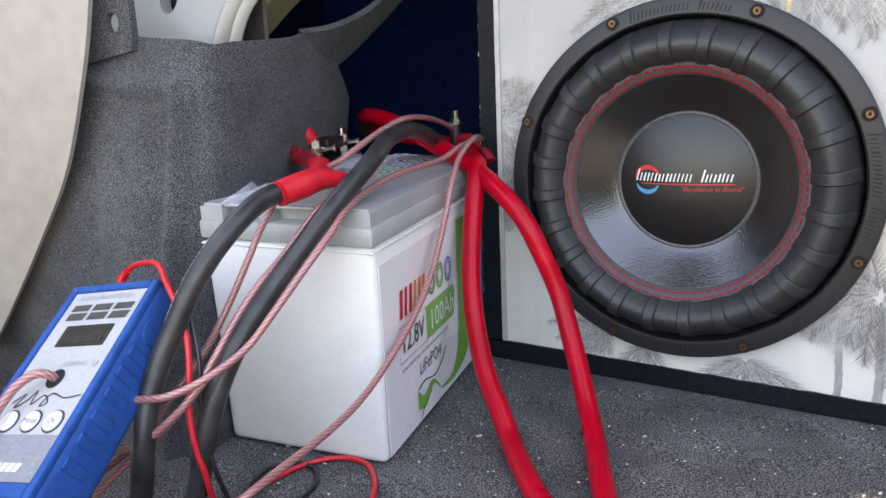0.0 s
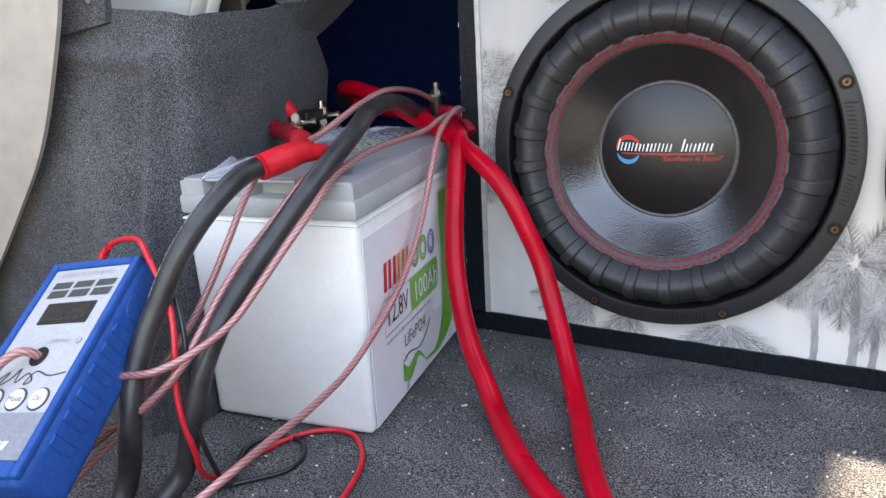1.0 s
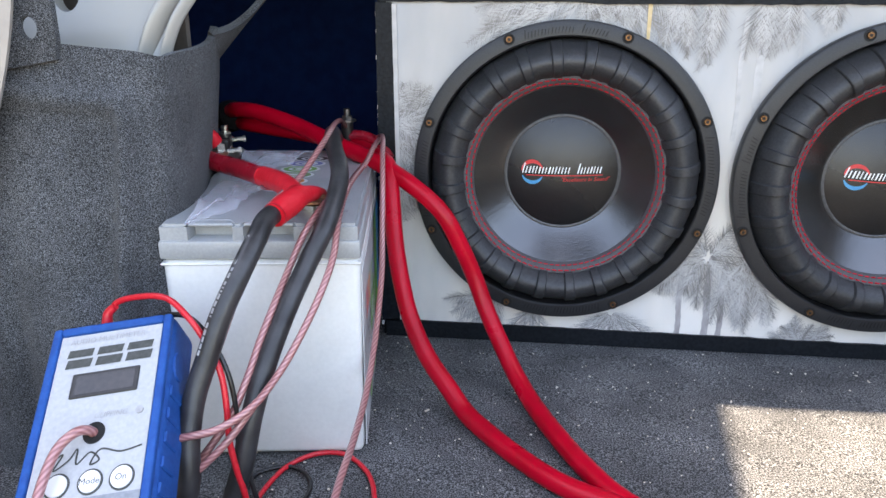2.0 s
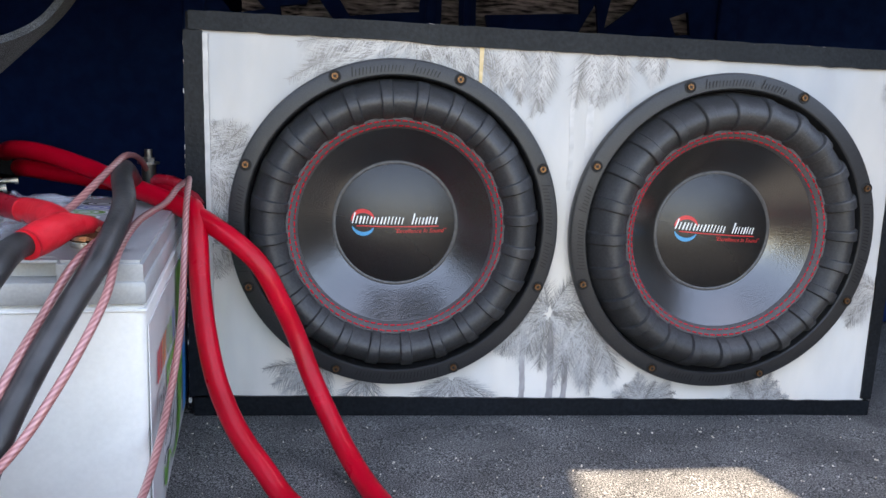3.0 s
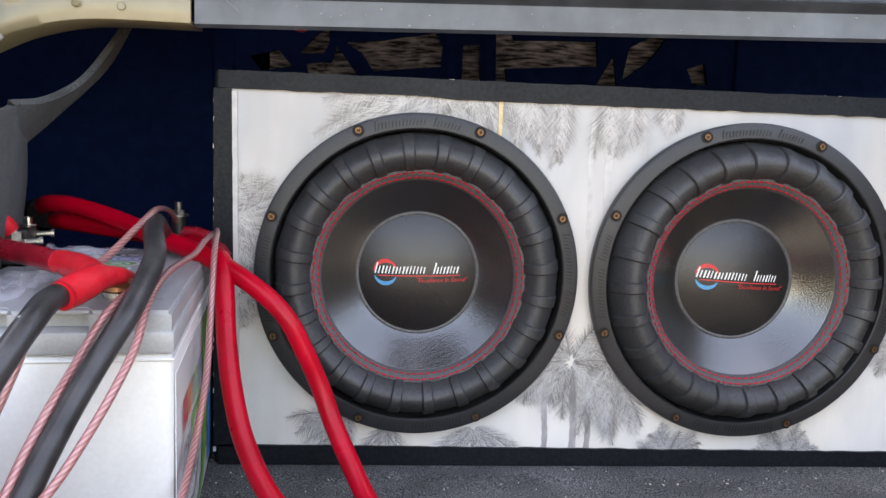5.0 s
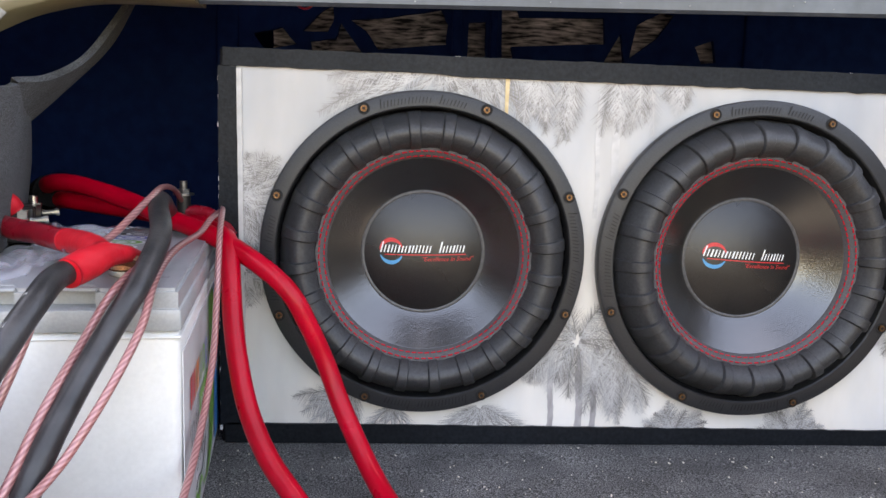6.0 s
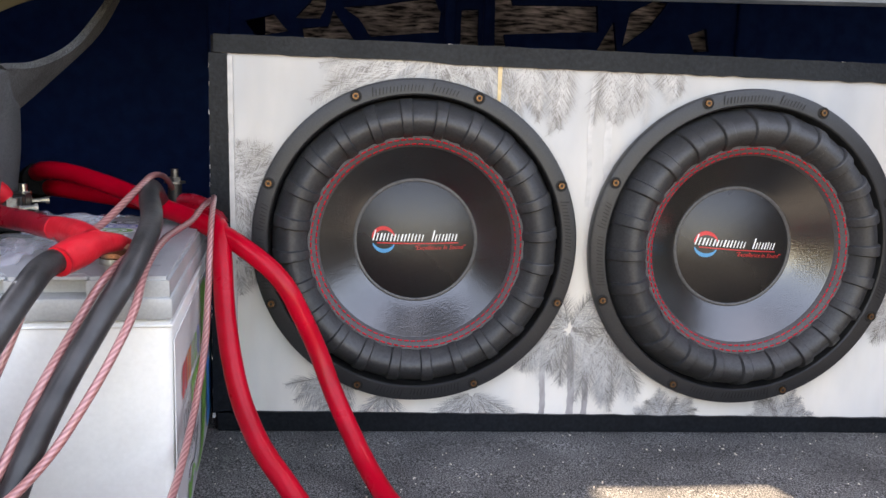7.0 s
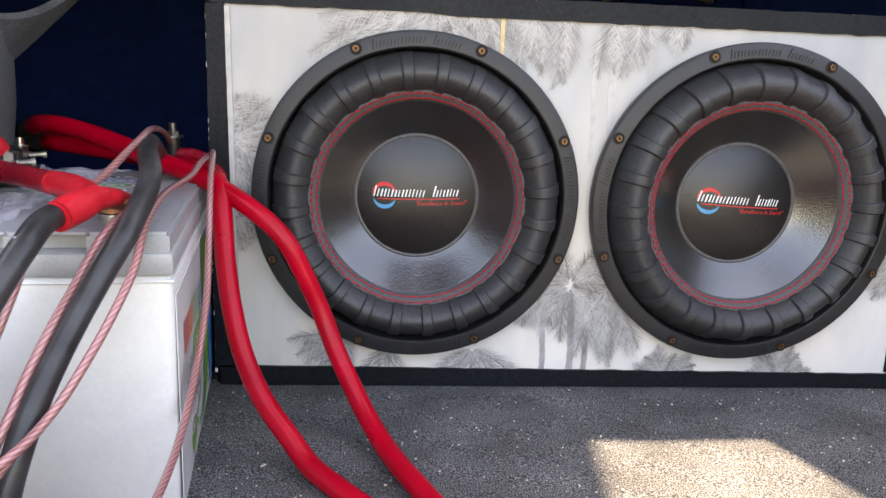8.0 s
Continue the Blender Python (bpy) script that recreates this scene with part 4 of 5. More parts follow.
    bm = words('"Excellence In Sound"', 0.0058, 0.3)
    rot(bm, Matrix.Translation((-0.002, -0.0075, 0)))
    on_cap(bm, "motto", M_RED_INK, "small red motto", 0.0004)
    # lettering strokes on the ring, between the screws, with their shadow put into the colour
    for q in range(4):
        bm = bmesh.new()
        mid = math.pi / 2 - q * math.pi / 2
        for a0, cnt, seed in ((17.0, 15, 5), (-5.0, 8, 6)):
            sub_bm = bmesh.new()
            strokes(sub_bm, 0.0, 0.0, cnt, 0.0034, 0.0088, 0.25, seed + q, 0.24)
            for v in sub_bm.verts:
                r, t = 0.1432 + v.co.y, mid + radians(a0) - v.co.x / 0.149
                v.co = Vector((r * math.cos(t), -0.01262, r * math.sin(t)))
            me = bpy.data.meshes.new("strokes")
            sub_bm.to_mesh(me)
            bm.from_mesh(me)
            sub_bm.free()
            bpy.data.meshes.remove(me)
        part("raised_lettering", bm, M_EMB_SHADE, ring, "", fix=False)
    # screws over flat black discs, the recess shade put into their colour
    first = None
    for k in range(8):
        t = radians(112.5 - 45 * k)
        x, z = 0.149 * math.cos(t), 0.149 * math.sin(t)
        bm = bmesh.new()
        lathe(bm, [(0.0056, -0.0118), (0.0056, -0.0125), (0.0048, -0.0126), (0.0046, -0.011)], 24)
        disc(bm, 0.0049, -0.01215, 24)
        rot(bm, Matrix.Translation((x, 0, z)))
        rec = part("screw_recess", bm, M_HOLE_SHADE, s)
        bm = bmesh.new()
        cylinder(bm, (x, -0.0118, z), (0, -1, 0), 0.0033, 0.0022, 14, 0.0029)
        part("screw", bm, M_BRONZE, s, "yellow zinc screw")
        bm = bmesh.new()
        cylinder(bm, (x, -0.0139, z), (0, -1, 0), 0.0015, 0.0004, 6)
        part("screw_socket", bm, M_HOLE_SHADE, s)
    return s


enclosure()
sub = subwoofer()
second = copy_thing(sub, pose(0.5155, 0, 0.186, 0, 2.4, 0))
second.scale = (1.012, 1.012, 1.012)


# ---------------------------------------------------------------- battery
BAT = pose(0.0245, -0.227, -0.0132, 1.9, 0.25, 8.6)
BL, BWID = 0.27, 0.152


def tapered(bm, x0, x1, y0, y1, z0, z1, top, bevel, seg=3):
    """A moulded block whose walls lean out by top towards its upper end."""
    vs = box(bm, x0, x1, y0, y1, z0, z1, bevel, seg)
    for v in vs:
        f = (v.co.z - z0) / (z1 - z0)
        v.co.x += top * f * (1 if v.co.x > (x0 + x1) / 2 else -1)
        v.co.y += top * f * (1 if v.co.y > (y0 + y1) / 2 else -1)


SIDE = Matrix(((0, 0, 1, 0), (1, 0, 0, 0), (0, 1, 0, 0), (0, 0, 0, 1)))   # drawn x runs back along the flank, y up


def battery():
    b = thing("battery", BAT, "white lithium battery with a grey lid and a green label", "battery")
    bm = bmesh.new()
    tapered(bm, -BWID + 0.002, -0.002, 0.002, BL - 0.002, 0.0, 0.178, 0.0015, 0.006, 3)
    body = part("case", bm, M_CASE, b, "white plastic case", smooth=40)
    bm = bmesh.new()
    box(bm, -BWID - 0.0005, 0.0005, -0.0005, BL + 0.0005, 0.1732, 0.1752, 0.0008)
    part("case_bead", bm, M_CASE, b)
    bm = bmesh.new()
    box(bm, -BWID - 0.0006, 0.0006, -0.0006, BL + 0.0006, 0.178, 0.193, 0.0025, 2)
    lid = part("lid", bm, M_LID, b, "light grey plastic lid with a stepped rim", smooth=40)
    bm = bmesh.new()
    # upper lid with hand recesses in the front edge
    outline = [(-BWID + 0.0014, 0.0016), (-BWID + 0.022, 0.0016), (-BWID + 0.024, 0.016), (-BWID + 0.054, 0.016), (-BWID + 0.056, 0.0016),
               (-BWID + 0.064, 0.0016), (-BWID + 0.066, 0.016), (-BWID + 0.10, 0.016), (-BWID + 0.102, 0.0016), (-0.0014, 0.0016),
               (-0.0014, BL - 0.003), (-BWID + 0.0014, BL - 0.003)]
    lo = [bm.verts.new((x, y, 0.192)) for x, y in outline]
    hi = [bm.verts.new((x, y, 0.2058)) for x, y in outline]
    for i in range(len(outline)):
        j = (i + 1) % len(outline)
        bm.faces.new((lo[i], lo[j], hi[j], hi[i]))
    bm.faces.new(hi)
    bm.faces.new(lo[::-1])
    bmesh.ops.bevel(bm, geom=[e for e in bm.edges if e.verts[0].co.z > 0.2055 and e.verts[1].co.z > 0.2055], offset=0.0022, segments=2, affect="EDGES")
    part("lid_top", bm, M_LID, lid, smooth=40)
    # thin bridge over the recesses
    for x0, x1 in ((-BWID + 0.022, -BWID + 0.056), (-BWID + 0.064, -BWID + 0.102)):
        bm = bmesh.new()
        box(bm, x0, x1, 0.0045, 0.0175, 0.2030, 0.2054, 0.0008)
        part("grip", bm, M_LID, lid)
    # flank label
    fx = 0.0012
    bm = bmesh.new()
    prism(bm, [(0.006, 0.006), (0.272, 0.006), (0.272, 0.163), (0.006, 0.163)], 0, 0.0006)
    rot(bm, Matrix(((0, 1, 0, 0), (1, 0, 0, 0), (0, 0, 1, 0), (0, 0, 0, 1))))
    rot(bm, Matrix.Translation((-0.0002, 0, 0)))
    label = part("label", bm, M_LABEL, b, "glossy white label with green print")

    def ink(bm, name, mat, lab="", lift=0.0):
        rot(bm, Matrix.Translation((fx + lift, 0, 0)) @ SIDE @ Matrix.Translation((0.0125, 0.003, 0)) @ Matrix.Diagonal((0.859, 1, 1, 1)))
        part(name, bm, mat, label, lab, fix=False)

    def poly(bm, pts):
        bm.faces.new([bm.verts.new((x, y, 0)) for x, y in pts])

    # green field with a curved inner edge, and its tail
    bm = bmesh.new()
    edge = spline([(0.177, 0.158, 0), (0.1775, 0.105, 0), (0.176, 0.06, 0), (0.168, 0.031, 0), (0.148, 0.0145, 0), (0.117, 0.0135, 0)], 6)
    base = spline([(0.222, 0.158, 0), (0.222, 0.105, 0), (0.222, 0.06, 0), (0.20, 0.022, 0), (0.158, 0.0085, 0), (0.117, 0.0115, 0)], 6)
    for p, q, r, t in zip(edge, edge[1:], base[1:], base):
        poly(bm, [(p.x, p.y), (q.x, q.y), (r.x, r.y), (t.x, t.y)])
    ink(bm, "green_field", M_GREEN_INK, "green printed field")
    bm = bmesh.new()
    leaf = spline([(0.117, 0.0125, 0), (0.10, 0.024, 0), (0.09, 0.022, 0), (0.075, 0.012, 0), (0.057, 0.016, 0)], 6)
    leaf2 = spline([(0.117, 0.0135, 0), (0.10, 0.028, 0), (0.088, 0.030, 0), (0.072, 0.024, 0), (0.057, 0.033, 0)], 6)
    for p, q, r, t in zip(leaf, leaf[1:], leaf2[1:], leaf2):
        poly(bm, [(p.x, p.y), (q.x, q.y), (r.x, r.y), (t.x, t.y)])
    ink(bm, "green_leaf", M_GREEN_INK)
    bm = bmesh.new()
    tube(bm, [(0.058, 0.034, 0), (0.075, 0.037, 0), (0.10, 0.032, 0), (0.12, 0.038, 0), (0.134, 0.048, 0)], 0.0006, 6, 6, 0.2)
    tube(bm, [(0.062, 0.006, 0), (0.075, 0.017, 0), (0.09, 0.021, 0)], 0.0006, 6, 6, 0.2)
    ink(bm, "vine_line", M_DARK_INK)
    # capacity box and text
    bm = bmesh.new()
    poly(bm, [(0.087, 0.0705), (0.158, 0.0705), (0.163, 0.075), (0.165, 0.095), (0.161, 0.1005), (0.087, 0.1005)])
    ink(bm, "capacity_box", M_GREEN_INK, "green box behind the capacity")
    bm = words("100Ah", 0.026)
    rot(bm, Matrix.Translation((0.093, 0.0765, 0)) @ Matrix.Diagonal((1.0, 1, 1, 1)))
    ink(bm, "capacity_text", M_WHITE_INK, "white capacity text", 0.0003)
    bm = words("12.8V", 0.025)
    rot(bm, Matrix.Translation((0.026, 0.0775, 0)) @ Matrix.Diagonal((0.93, 1, 1, 1)))
    ink(bm, "voltage_text", M_DARK_INK, "dark voltage text", 0.0002)
    bm = bmesh.new()
    fr = [(0.022, 0.0705), (0.086, 0.0705), (0.086, 0.1005), (0.022, 0.1005)]
    tube(bm, [(x, y, 0) for x, y in fr + fr[:2]], 0.0004, 6, 1, 0.3)
    ink(bm, "voltage_frame", M_GREY_INK)
    bm = bmesh.new()
    bars(bm, 0.024, 0.0625, [0.004, 0.0055, 0.003, 0.006, 0.004, 0.007, 0.003, 0.005, 0.0035, 0.006, 0.004, 0.005, 0.0065, 0.003, 0.005, 0.006, 0.004], 0.0022, 0.0036, 0)
    ink(bm, "small_print", M_GREY_INK)
    bm = words("LiFePO4", 0.0165)
    rot(bm, Matrix.Translation((0.063, 0.0455, 0)))
    ink(bm, "chemistry_text", M_DARK_INK, "dark chemistry text")
    # emblem as plain coloured shapes: leaning bars and three rings
    for x, w, mat in ((0.026, 0.0062, M_RED_INK), (0.0365, 0.0058, M_RED_INK), (0.0475, 0.0062, M_RED_INK), (0.058, 0.0050, M_ORANGE_INK), (0.0685, 0.0062, M_ORANGE_INK), (0.079, 0.0056, M_ORANGE_INK)):
        bm = bmesh.new()
        poly(bm, [(x, 0.107), (x + w, 0.107), (x + w + 0.003, 0.1305), (x + 0.003, 0.1305)])
        ink(bm, "emblem_bar", mat)
    for x, mat in ((0.103, M_OLIVE_INK), (0.126, M_GREEN_INK), (0.149, M_VIOLET_INK)):
        bm = bmesh.new()
        for ro, ri in ((0.0118, 0.0085), (0.0072, 0.0058)):
            va = [(bm.verts.new((x + ro * math.cos(t) * 0.85, 0.1185 + ro * math.sin(t), 0)), bm.verts.new((x + ri * math.cos(t) * 0.85, 0.1185 + ri * math.sin(t), 0))) for t in [2 * math.pi * i / 28 for i in range(28)]]
            for i in range(28):
                p, q = va[i], va[(i + 1) % 28]
                bm.faces.new((p[0], q[0], q[1], p[1]))
        ink(bm, "emblem_ring", mat)
    bm = bmesh.new()
    poly(bm, [(0.226, 0.010), (0.285, 0.010), (0.285, 0.158), (0.226, 0.158)])
    ink(bm, "blue_panel", M_CYAN_LABEL, "blue panel at the label's far end")
    bm = bmesh.new()
    for z in (0.132, 0.112, 0.092, 0.072):
        for x in (0.247, 0.253):
            poly(bm, [(x, z), (x + 0.002, z), (x + 0.002, z + 0.012), (x, z + 0.012)])
        poly(bm, [(0.249, z), (0.253, z), (0.253, z + 0.002), (0.249, z + 0.002)])
    ink(bm, "white_stroke", M_WHITE_INK, "", 0.0003)
    # lid print: emblem as rings and forms, small warnings as bars
    top = 0.2061
    for x, y, mat in ((-0.079, 0.108, M_RED_INK), (-0.076, 0.131, M_ORANGE_INK), (-0.073, 0.154, M_OLIVE_INK), (-0.070, 0.177, M_GREEN_INK), (-0.067, 0.200, M_VIOLET_INK), (-0.064, 0.222, M_DARK_INK)):
        bm = bmesh.new()
        bm.faces.new([bm.verts.new((x + 0.0195 * math.cos(2 * math.pi * i / 28), y + 0.0135 * math.sin(2 * math.pi * i / 28), top - 0.00005)) for i in range(28)])
        part("lid_emblem_base", bm, M_WHITE_INK, lid, "white outline under the emblem", fix=False)
        top += 0.00012
        bm = bmesh.new()
        for ro, ri in ((0.0165, 0.0115), (0.008, 0.005)):
            va = [(bm.verts.new((x + ro * math.cos(t), y + ro * 0.68 * math.sin(t), top)), bm.verts.new((x + ri * math.cos(t), y + ri * 0.68 * math.sin(t), top))) for t in [2 * math.pi * i / 28 for i in range(28)]]
            for i in range(28):
                p, q = va[i], va[(i + 1) % 28]
                bm.faces.new((p[0], q[0], q[1], p[1]))
        part("lid_emblem_ring", bm, mat, lid, fix=False)
    bm = bmesh.new()
    rng = random.Random(8)
    for j in range(5):
        bars(bm, -BWID + 0.012, 0.06 + 0.007 * j, [rng.uniform(0.002, 0.006) for _ in range(6)], 0.0012, 0.0035, 0)
    rot(bm, Matrix.Translation((0, 0, top)))
    part("warning_print", bm, M_GREY_INK, lid, "grey warning print", fix=False)
    bm = bmesh.new()
    bars(bm, -0.024, 0.03, (0.006, 0.006), 0.001, 0.009, 0)
    rot(bm, Matrix.Translation((0, 0, top)))
    part("pole_mark", bm, M_GREY_INK, lid, fix=False)
    # terminal
    bm = bmesh.new()
    cylinder(bm, (-0.041, 0.045, 0.206), (0, 0, 1), 0.0105, 0.004, 24)
    term = part("terminal", bm, M_NICKEL, b, "plated terminal post", smooth=30)
    bm = bmesh.new()
    cylinder(bm, (-0.041, 0.045, 0.2145), (0, 0, 1), 0.0075, 0.0055, 6)
    cylinder(bm, (-0.041, 0.045, 0.220), (0, 0, 1), 0.004, 0.003, 12)
    part("terminal_bolt", bm, M_NICKEL, term, smooth=30)
    bm = bmesh.new()
    cylinder(bm, (-0.030, 0.258, 0.2045), (0, 0, 1), 0.012, 0.012, 20, 0.009)
    cylinder(bm, (-0.030, 0.258, 0.2150), (0, 0, 1), 0.0065, 0.0247, 20)
    part("terminal_boot", bm, M_BLACK_ABS, b, "black terminal boot", smooth=30)
    bm = bmesh.new()
    cylinder(bm, (-0.030, 0.258, 0.2395), (0, 0, 1), 0.0035, 0.0135, 12)
    cylinder(bm, (-0.030, 0.258, 0.2413), (0, 0, 1), 0.0058, 0.004, 6)
    cylinder(bm, (-0.030, 0.258, 0.2396), (0, 0, 1), 0.0098, 0.0018, 20)
    part("terminal", bm, M_SHADED_NICKEL, b, "terminal post, its metal darkened in colour for shade", smooth=30)


battery()


# ---------------------------------------------------------------- fuse holder on the battery
def fuse_holder():
    f = thing("fuse_holder", pose(-0.155, -0.0505, 0.2005, 0, 0, 17.7), "black fuse holder with plated studs on the battery", "fuse holder")
    bm = bmesh.new()
    box(bm, -0.017, 0.017, -0.052, 0.052, 0.0, 0.006, 0.002, 2)
    part("base", bm, M_BLACK_ABS, f, "black plastic base")
    bm = bmesh.new()
    box(bm, -0.008, 0.008, -0.024, 0.024, 0.0135, 0.0255, 0.0015, 2)
    fuse = part("fuse", bm, M_BLACK_ABS, f, "black bolt-down fuse")
    bm = bmesh.new()
    box(bm, -0.0085, 0.0085, -0.012, 0.012, 0.0155, 0.0262, 0.001, 1)
    part("fuse_band", bm, M_BLACK_ABS, fuse)
    for y in (-0.039, 0.039):
        bm = bmesh.new()
        cylinder(bm, (0, y, 0.005), (0, 0, 1), 0.0036, 0.027, 14)
        stud = part("stud", bm, M_NICKEL, f, "plated stud")
        for z, r, h in ((0.0062, 0.0085, 0.0018), (0.0082, 0.0072, 0.0052), (0.0176, 0.0088, 0.0018), (0.0196, 0.0072, 0.0058)):
            bm = bmesh.new()
            cylinder(bm, (0, y, z), (0, 0, 1), r, h, 6 if h > 0.004 else 20)
            part("nut" if h > 0.004 else "washer", bm, M_NICKEL, stud)
        bm = bmesh.new()
        box(bm, -0.006, 0.006, min(y, y * 0.55), max(y, y * 0.55), 0.0140, 0.0165, 0.0006)
        part("blade", bm, M_NICKEL, fuse, "plated fuse blade")
        bm = bmesh.new()
        cylinder(bm, (0.007, y * 0.92, 0.0165), (1, 0.1, 0.1), 0.0026, 0.012, 10)
        cylinder(bm, (0.018, y * 0.92, 0.0176), (1, 0.1, 0.1), 0.0038, 0.003, 10)
        part("side_screw", bm, M_NICKEL, f, "small plated side screw")


fuse_holder()


# ---------------------------------------------------------------- cables
def cable(name, pts, r, mat, label, category, group="", n=16, per=8, flat=1.0, radius=None):
    bm = bmesh.new()
    tube(bm, pts, r, n, per, flat, radius)
    return tagged(part(name, bm, mat, fix=False), label, category, group)


cable("power_cable", [(-0.196, 0.075, 0.236), (-0.172, 0.040, 0.242), (-0.142, 0.024, 0.2415), (-0.0953, 0.0086, 0.2305), (-0.0503, -0.0155, 0.217), (-0.0001, -0.0388, 0.2025), (0.0412, -0.0594, 0.183), (0.0712, -0.0696, 0.1594), (0.0890, -0.0686, 0.1272), (0.1035, -0.0671, 0.0942), (0.1166, -0.0749, 0.0625), (0.1321, -0.0925, 0.0354), (0.1486, -0.1165, 0.0127), (0.1662, -0.1499, -0.0004), (0.1858, -0.1945, -0.0029), (0.2081, -0.2388, -0.0045), (0.2366, -0.2794, -0.0055), (0.2944, -0.3256, -0.0072), (0.357, -0.425, -0.01)],
      0.0086, M_RED_CABLE, "thick glossy red power cable looping down to the carpet", "cable", "red power cables")
cable("power_cable", [(-0.192, 0.085, 0.222), (-0.165, 0.055, 0.2235), (-0.135, 0.048, 0.2205), (-0.088, 0.038, 0.2155), (-0.0386, 0.0201, 0.2095), (0.0035, -0.0281, 0.2033), (0.015, -0.0479, 0.1967), (0.02, -0.0631, 0.1749), (0.0256, -0.0815, 0.1383), (0.0342, -0.0999, 0.1018), (0.0456, -0.1141, 0.0663), (0.0643, -0.1338, 0.0363), (0.0869, -0.1536, 0.0147), (0.1053, -0.1718, -0.0004), (0.126, -0.1976, -0.0032), (0.1524, -0.2285, -0.0043), (0.1902, -0.2634, -0.0053), (0.2589, -0.3016, -0.0065), (0.336, -0.386, -0.009)],
      0.0086, M_RED_CABLE, "thick glossy red power cable hanging beside the battery", "cable", "red power cables")
C1 = cable("ground_cable", [(-0.0223, -0.2471, 0.2094), (-0.0303, -0.2733, 0.2065), (-0.0308, -0.2985, 0.1971), (-0.0357, -0.3213, 0.1788), (-0.0436, -0.3369, 0.1564), (-0.0496, -0.3486, 0.1328), (-0.0554, -0.3599, 0.1098), (-0.0563, -0.3716, 0.086), (-0.0558, -0.3797, 0.0586), (-0.0681, -0.3797, 0.0166), (-0.0712, -0.4019, -0.0096), (-0.085, -0.45, -0.011), (-0.1, -0.52, -0.0135)],
           0.0074, M_BLACK_CABLE, "thick black cable with faint white print", "cable", "black ground cables")
cable("ground_cable", [(-0.0605, 0.1144, 0.1784), (-0.0513, 0.026, 0.2039), (-0.0367, -0.0616, 0.2341), (-0.0168, -0.1371, 0.2365), (0.004, -0.1997, 0.2219), (0.0054, -0.2482, 0.1974), (-0.0043, -0.2742, 0.1713), (-0.0136, -0.3001, 0.1442), (-0.0201, -0.324, 0.1181), (-0.026, -0.3417, 0.0877), (-0.0327, -0.3522, 0.05), (-0.0481, -0.3537, 0.0093), (-0.0542, -0.3919, -0.0096), (-0.06, -0.46, -0.0115)],
      0.0074, M_BLACK_CABLE, "thick matt black cable arching over the battery", "cable", "black ground cables")
# white print on the outer black cable
bm = bmesh.new()
pts = spline([(-0.0308, -0.2985, 0.1971), (-0.0357, -0.3213, 0.1788), (-0.0436, -0.3369, 0.1564), (-0.0496, -0.3486, 0.1328)], 24)
rng = random.Random(3)
for i, (p, q) in enumerate(zip(pts, pts[1:])):
    if i % 4 == 3 or rng.random() < 0.2:
        continue
    d = (q - p).normalized()
    out = Vector((-0.35, -0.45, 0.82))
    out = (out - d * out.dot(d)).normalized()
    side = d.cross(out) * 0.0011
    o = p + out * 0.00745
    bm.faces.new([bm.verts.new(v) for v in (o - side, o + side, o + side + d * 0.0012, o - side + d * 0.0012)])
part("white_print", bm, M_GREY_INK, C1, "faint white print", fix=False)

cable("cable_sleeve", [(-0.214, 0.115, 0.224), (-0.199, 0.088, 0.229), (-0.186, 0.064, 0.232)], 0.0185, M_BOX, "dark rubber sleeve over the red cable ends", "cable sleeve", "", 20, 6, 1.0, lambda f: 0.0195 - 0.003 * f)

WR = 0.0026
G = "clear speaker wires"
LW = "clear pink speaker wire with twisted copper strands"
cable("battery_cable", [(-0.0410, 0.0165, 0.2190), (-0.0270, 0.0150, 0.2195), (-0.0130, 0.0100, 0.2165), (0.0000, 0.0030, 0.2085), (0.0070, -0.0030, 0.1990)],
      0.0062, M_DARK_RED, "short dark red cable clamped under the rear battery post", "cable", "", 10)
cable("speaker_wire", [(-0.0583, 0.1143, 0.1918), (-0.0477, 0.0422, 0.22), (-0.0349, -0.0314, 0.2416), (-0.0245, -0.1007, 0.2488), (-0.0215, -0.1454, 0.2416), (-0.0243, -0.1736, 0.2312), (-0.0283, -0.1994, 0.2208), (-0.0317, -0.2262, 0.2154), (-0.0416, -0.2483, 0.2039), (-0.0461, -0.2664, 0.1834), (-0.051, -0.2783, 0.1608), (-0.0601, -0.293, 0.1292), (-0.068, -0.3099, 0.1016), (-0.0796, -0.3311, 0.0746), (-0.0898, -0.3585, 0.047), (-0.1121, -0.3919, 0.0219), (-0.1222, -0.442, 0.0042)],
      WR, M_WIRE, LW + " over the heat shrink", "wire", G, 12)
cable("speaker_wire", [(-0.0047, -0.2107, 0.2043), (-0.0075, -0.2415, 0.1971), (-0.0125, -0.2561, 0.1855), (-0.0174, -0.2767, 0.1672), (-0.0206, -0.3008, 0.151), (-0.0252, -0.3187, 0.1326), (-0.0299, -0.3346, 0.1122), (-0.038, -0.3482, 0.0905), (-0.0547, -0.3622, 0.0663), (-0.0725, -0.3792, 0.0462), (-0.1022, -0.4119, 0.0119), (-0.1222, -0.4717, -0.0001)],
      WR, M_WIRE, LW + " between the black cables", "wire", G, 12)
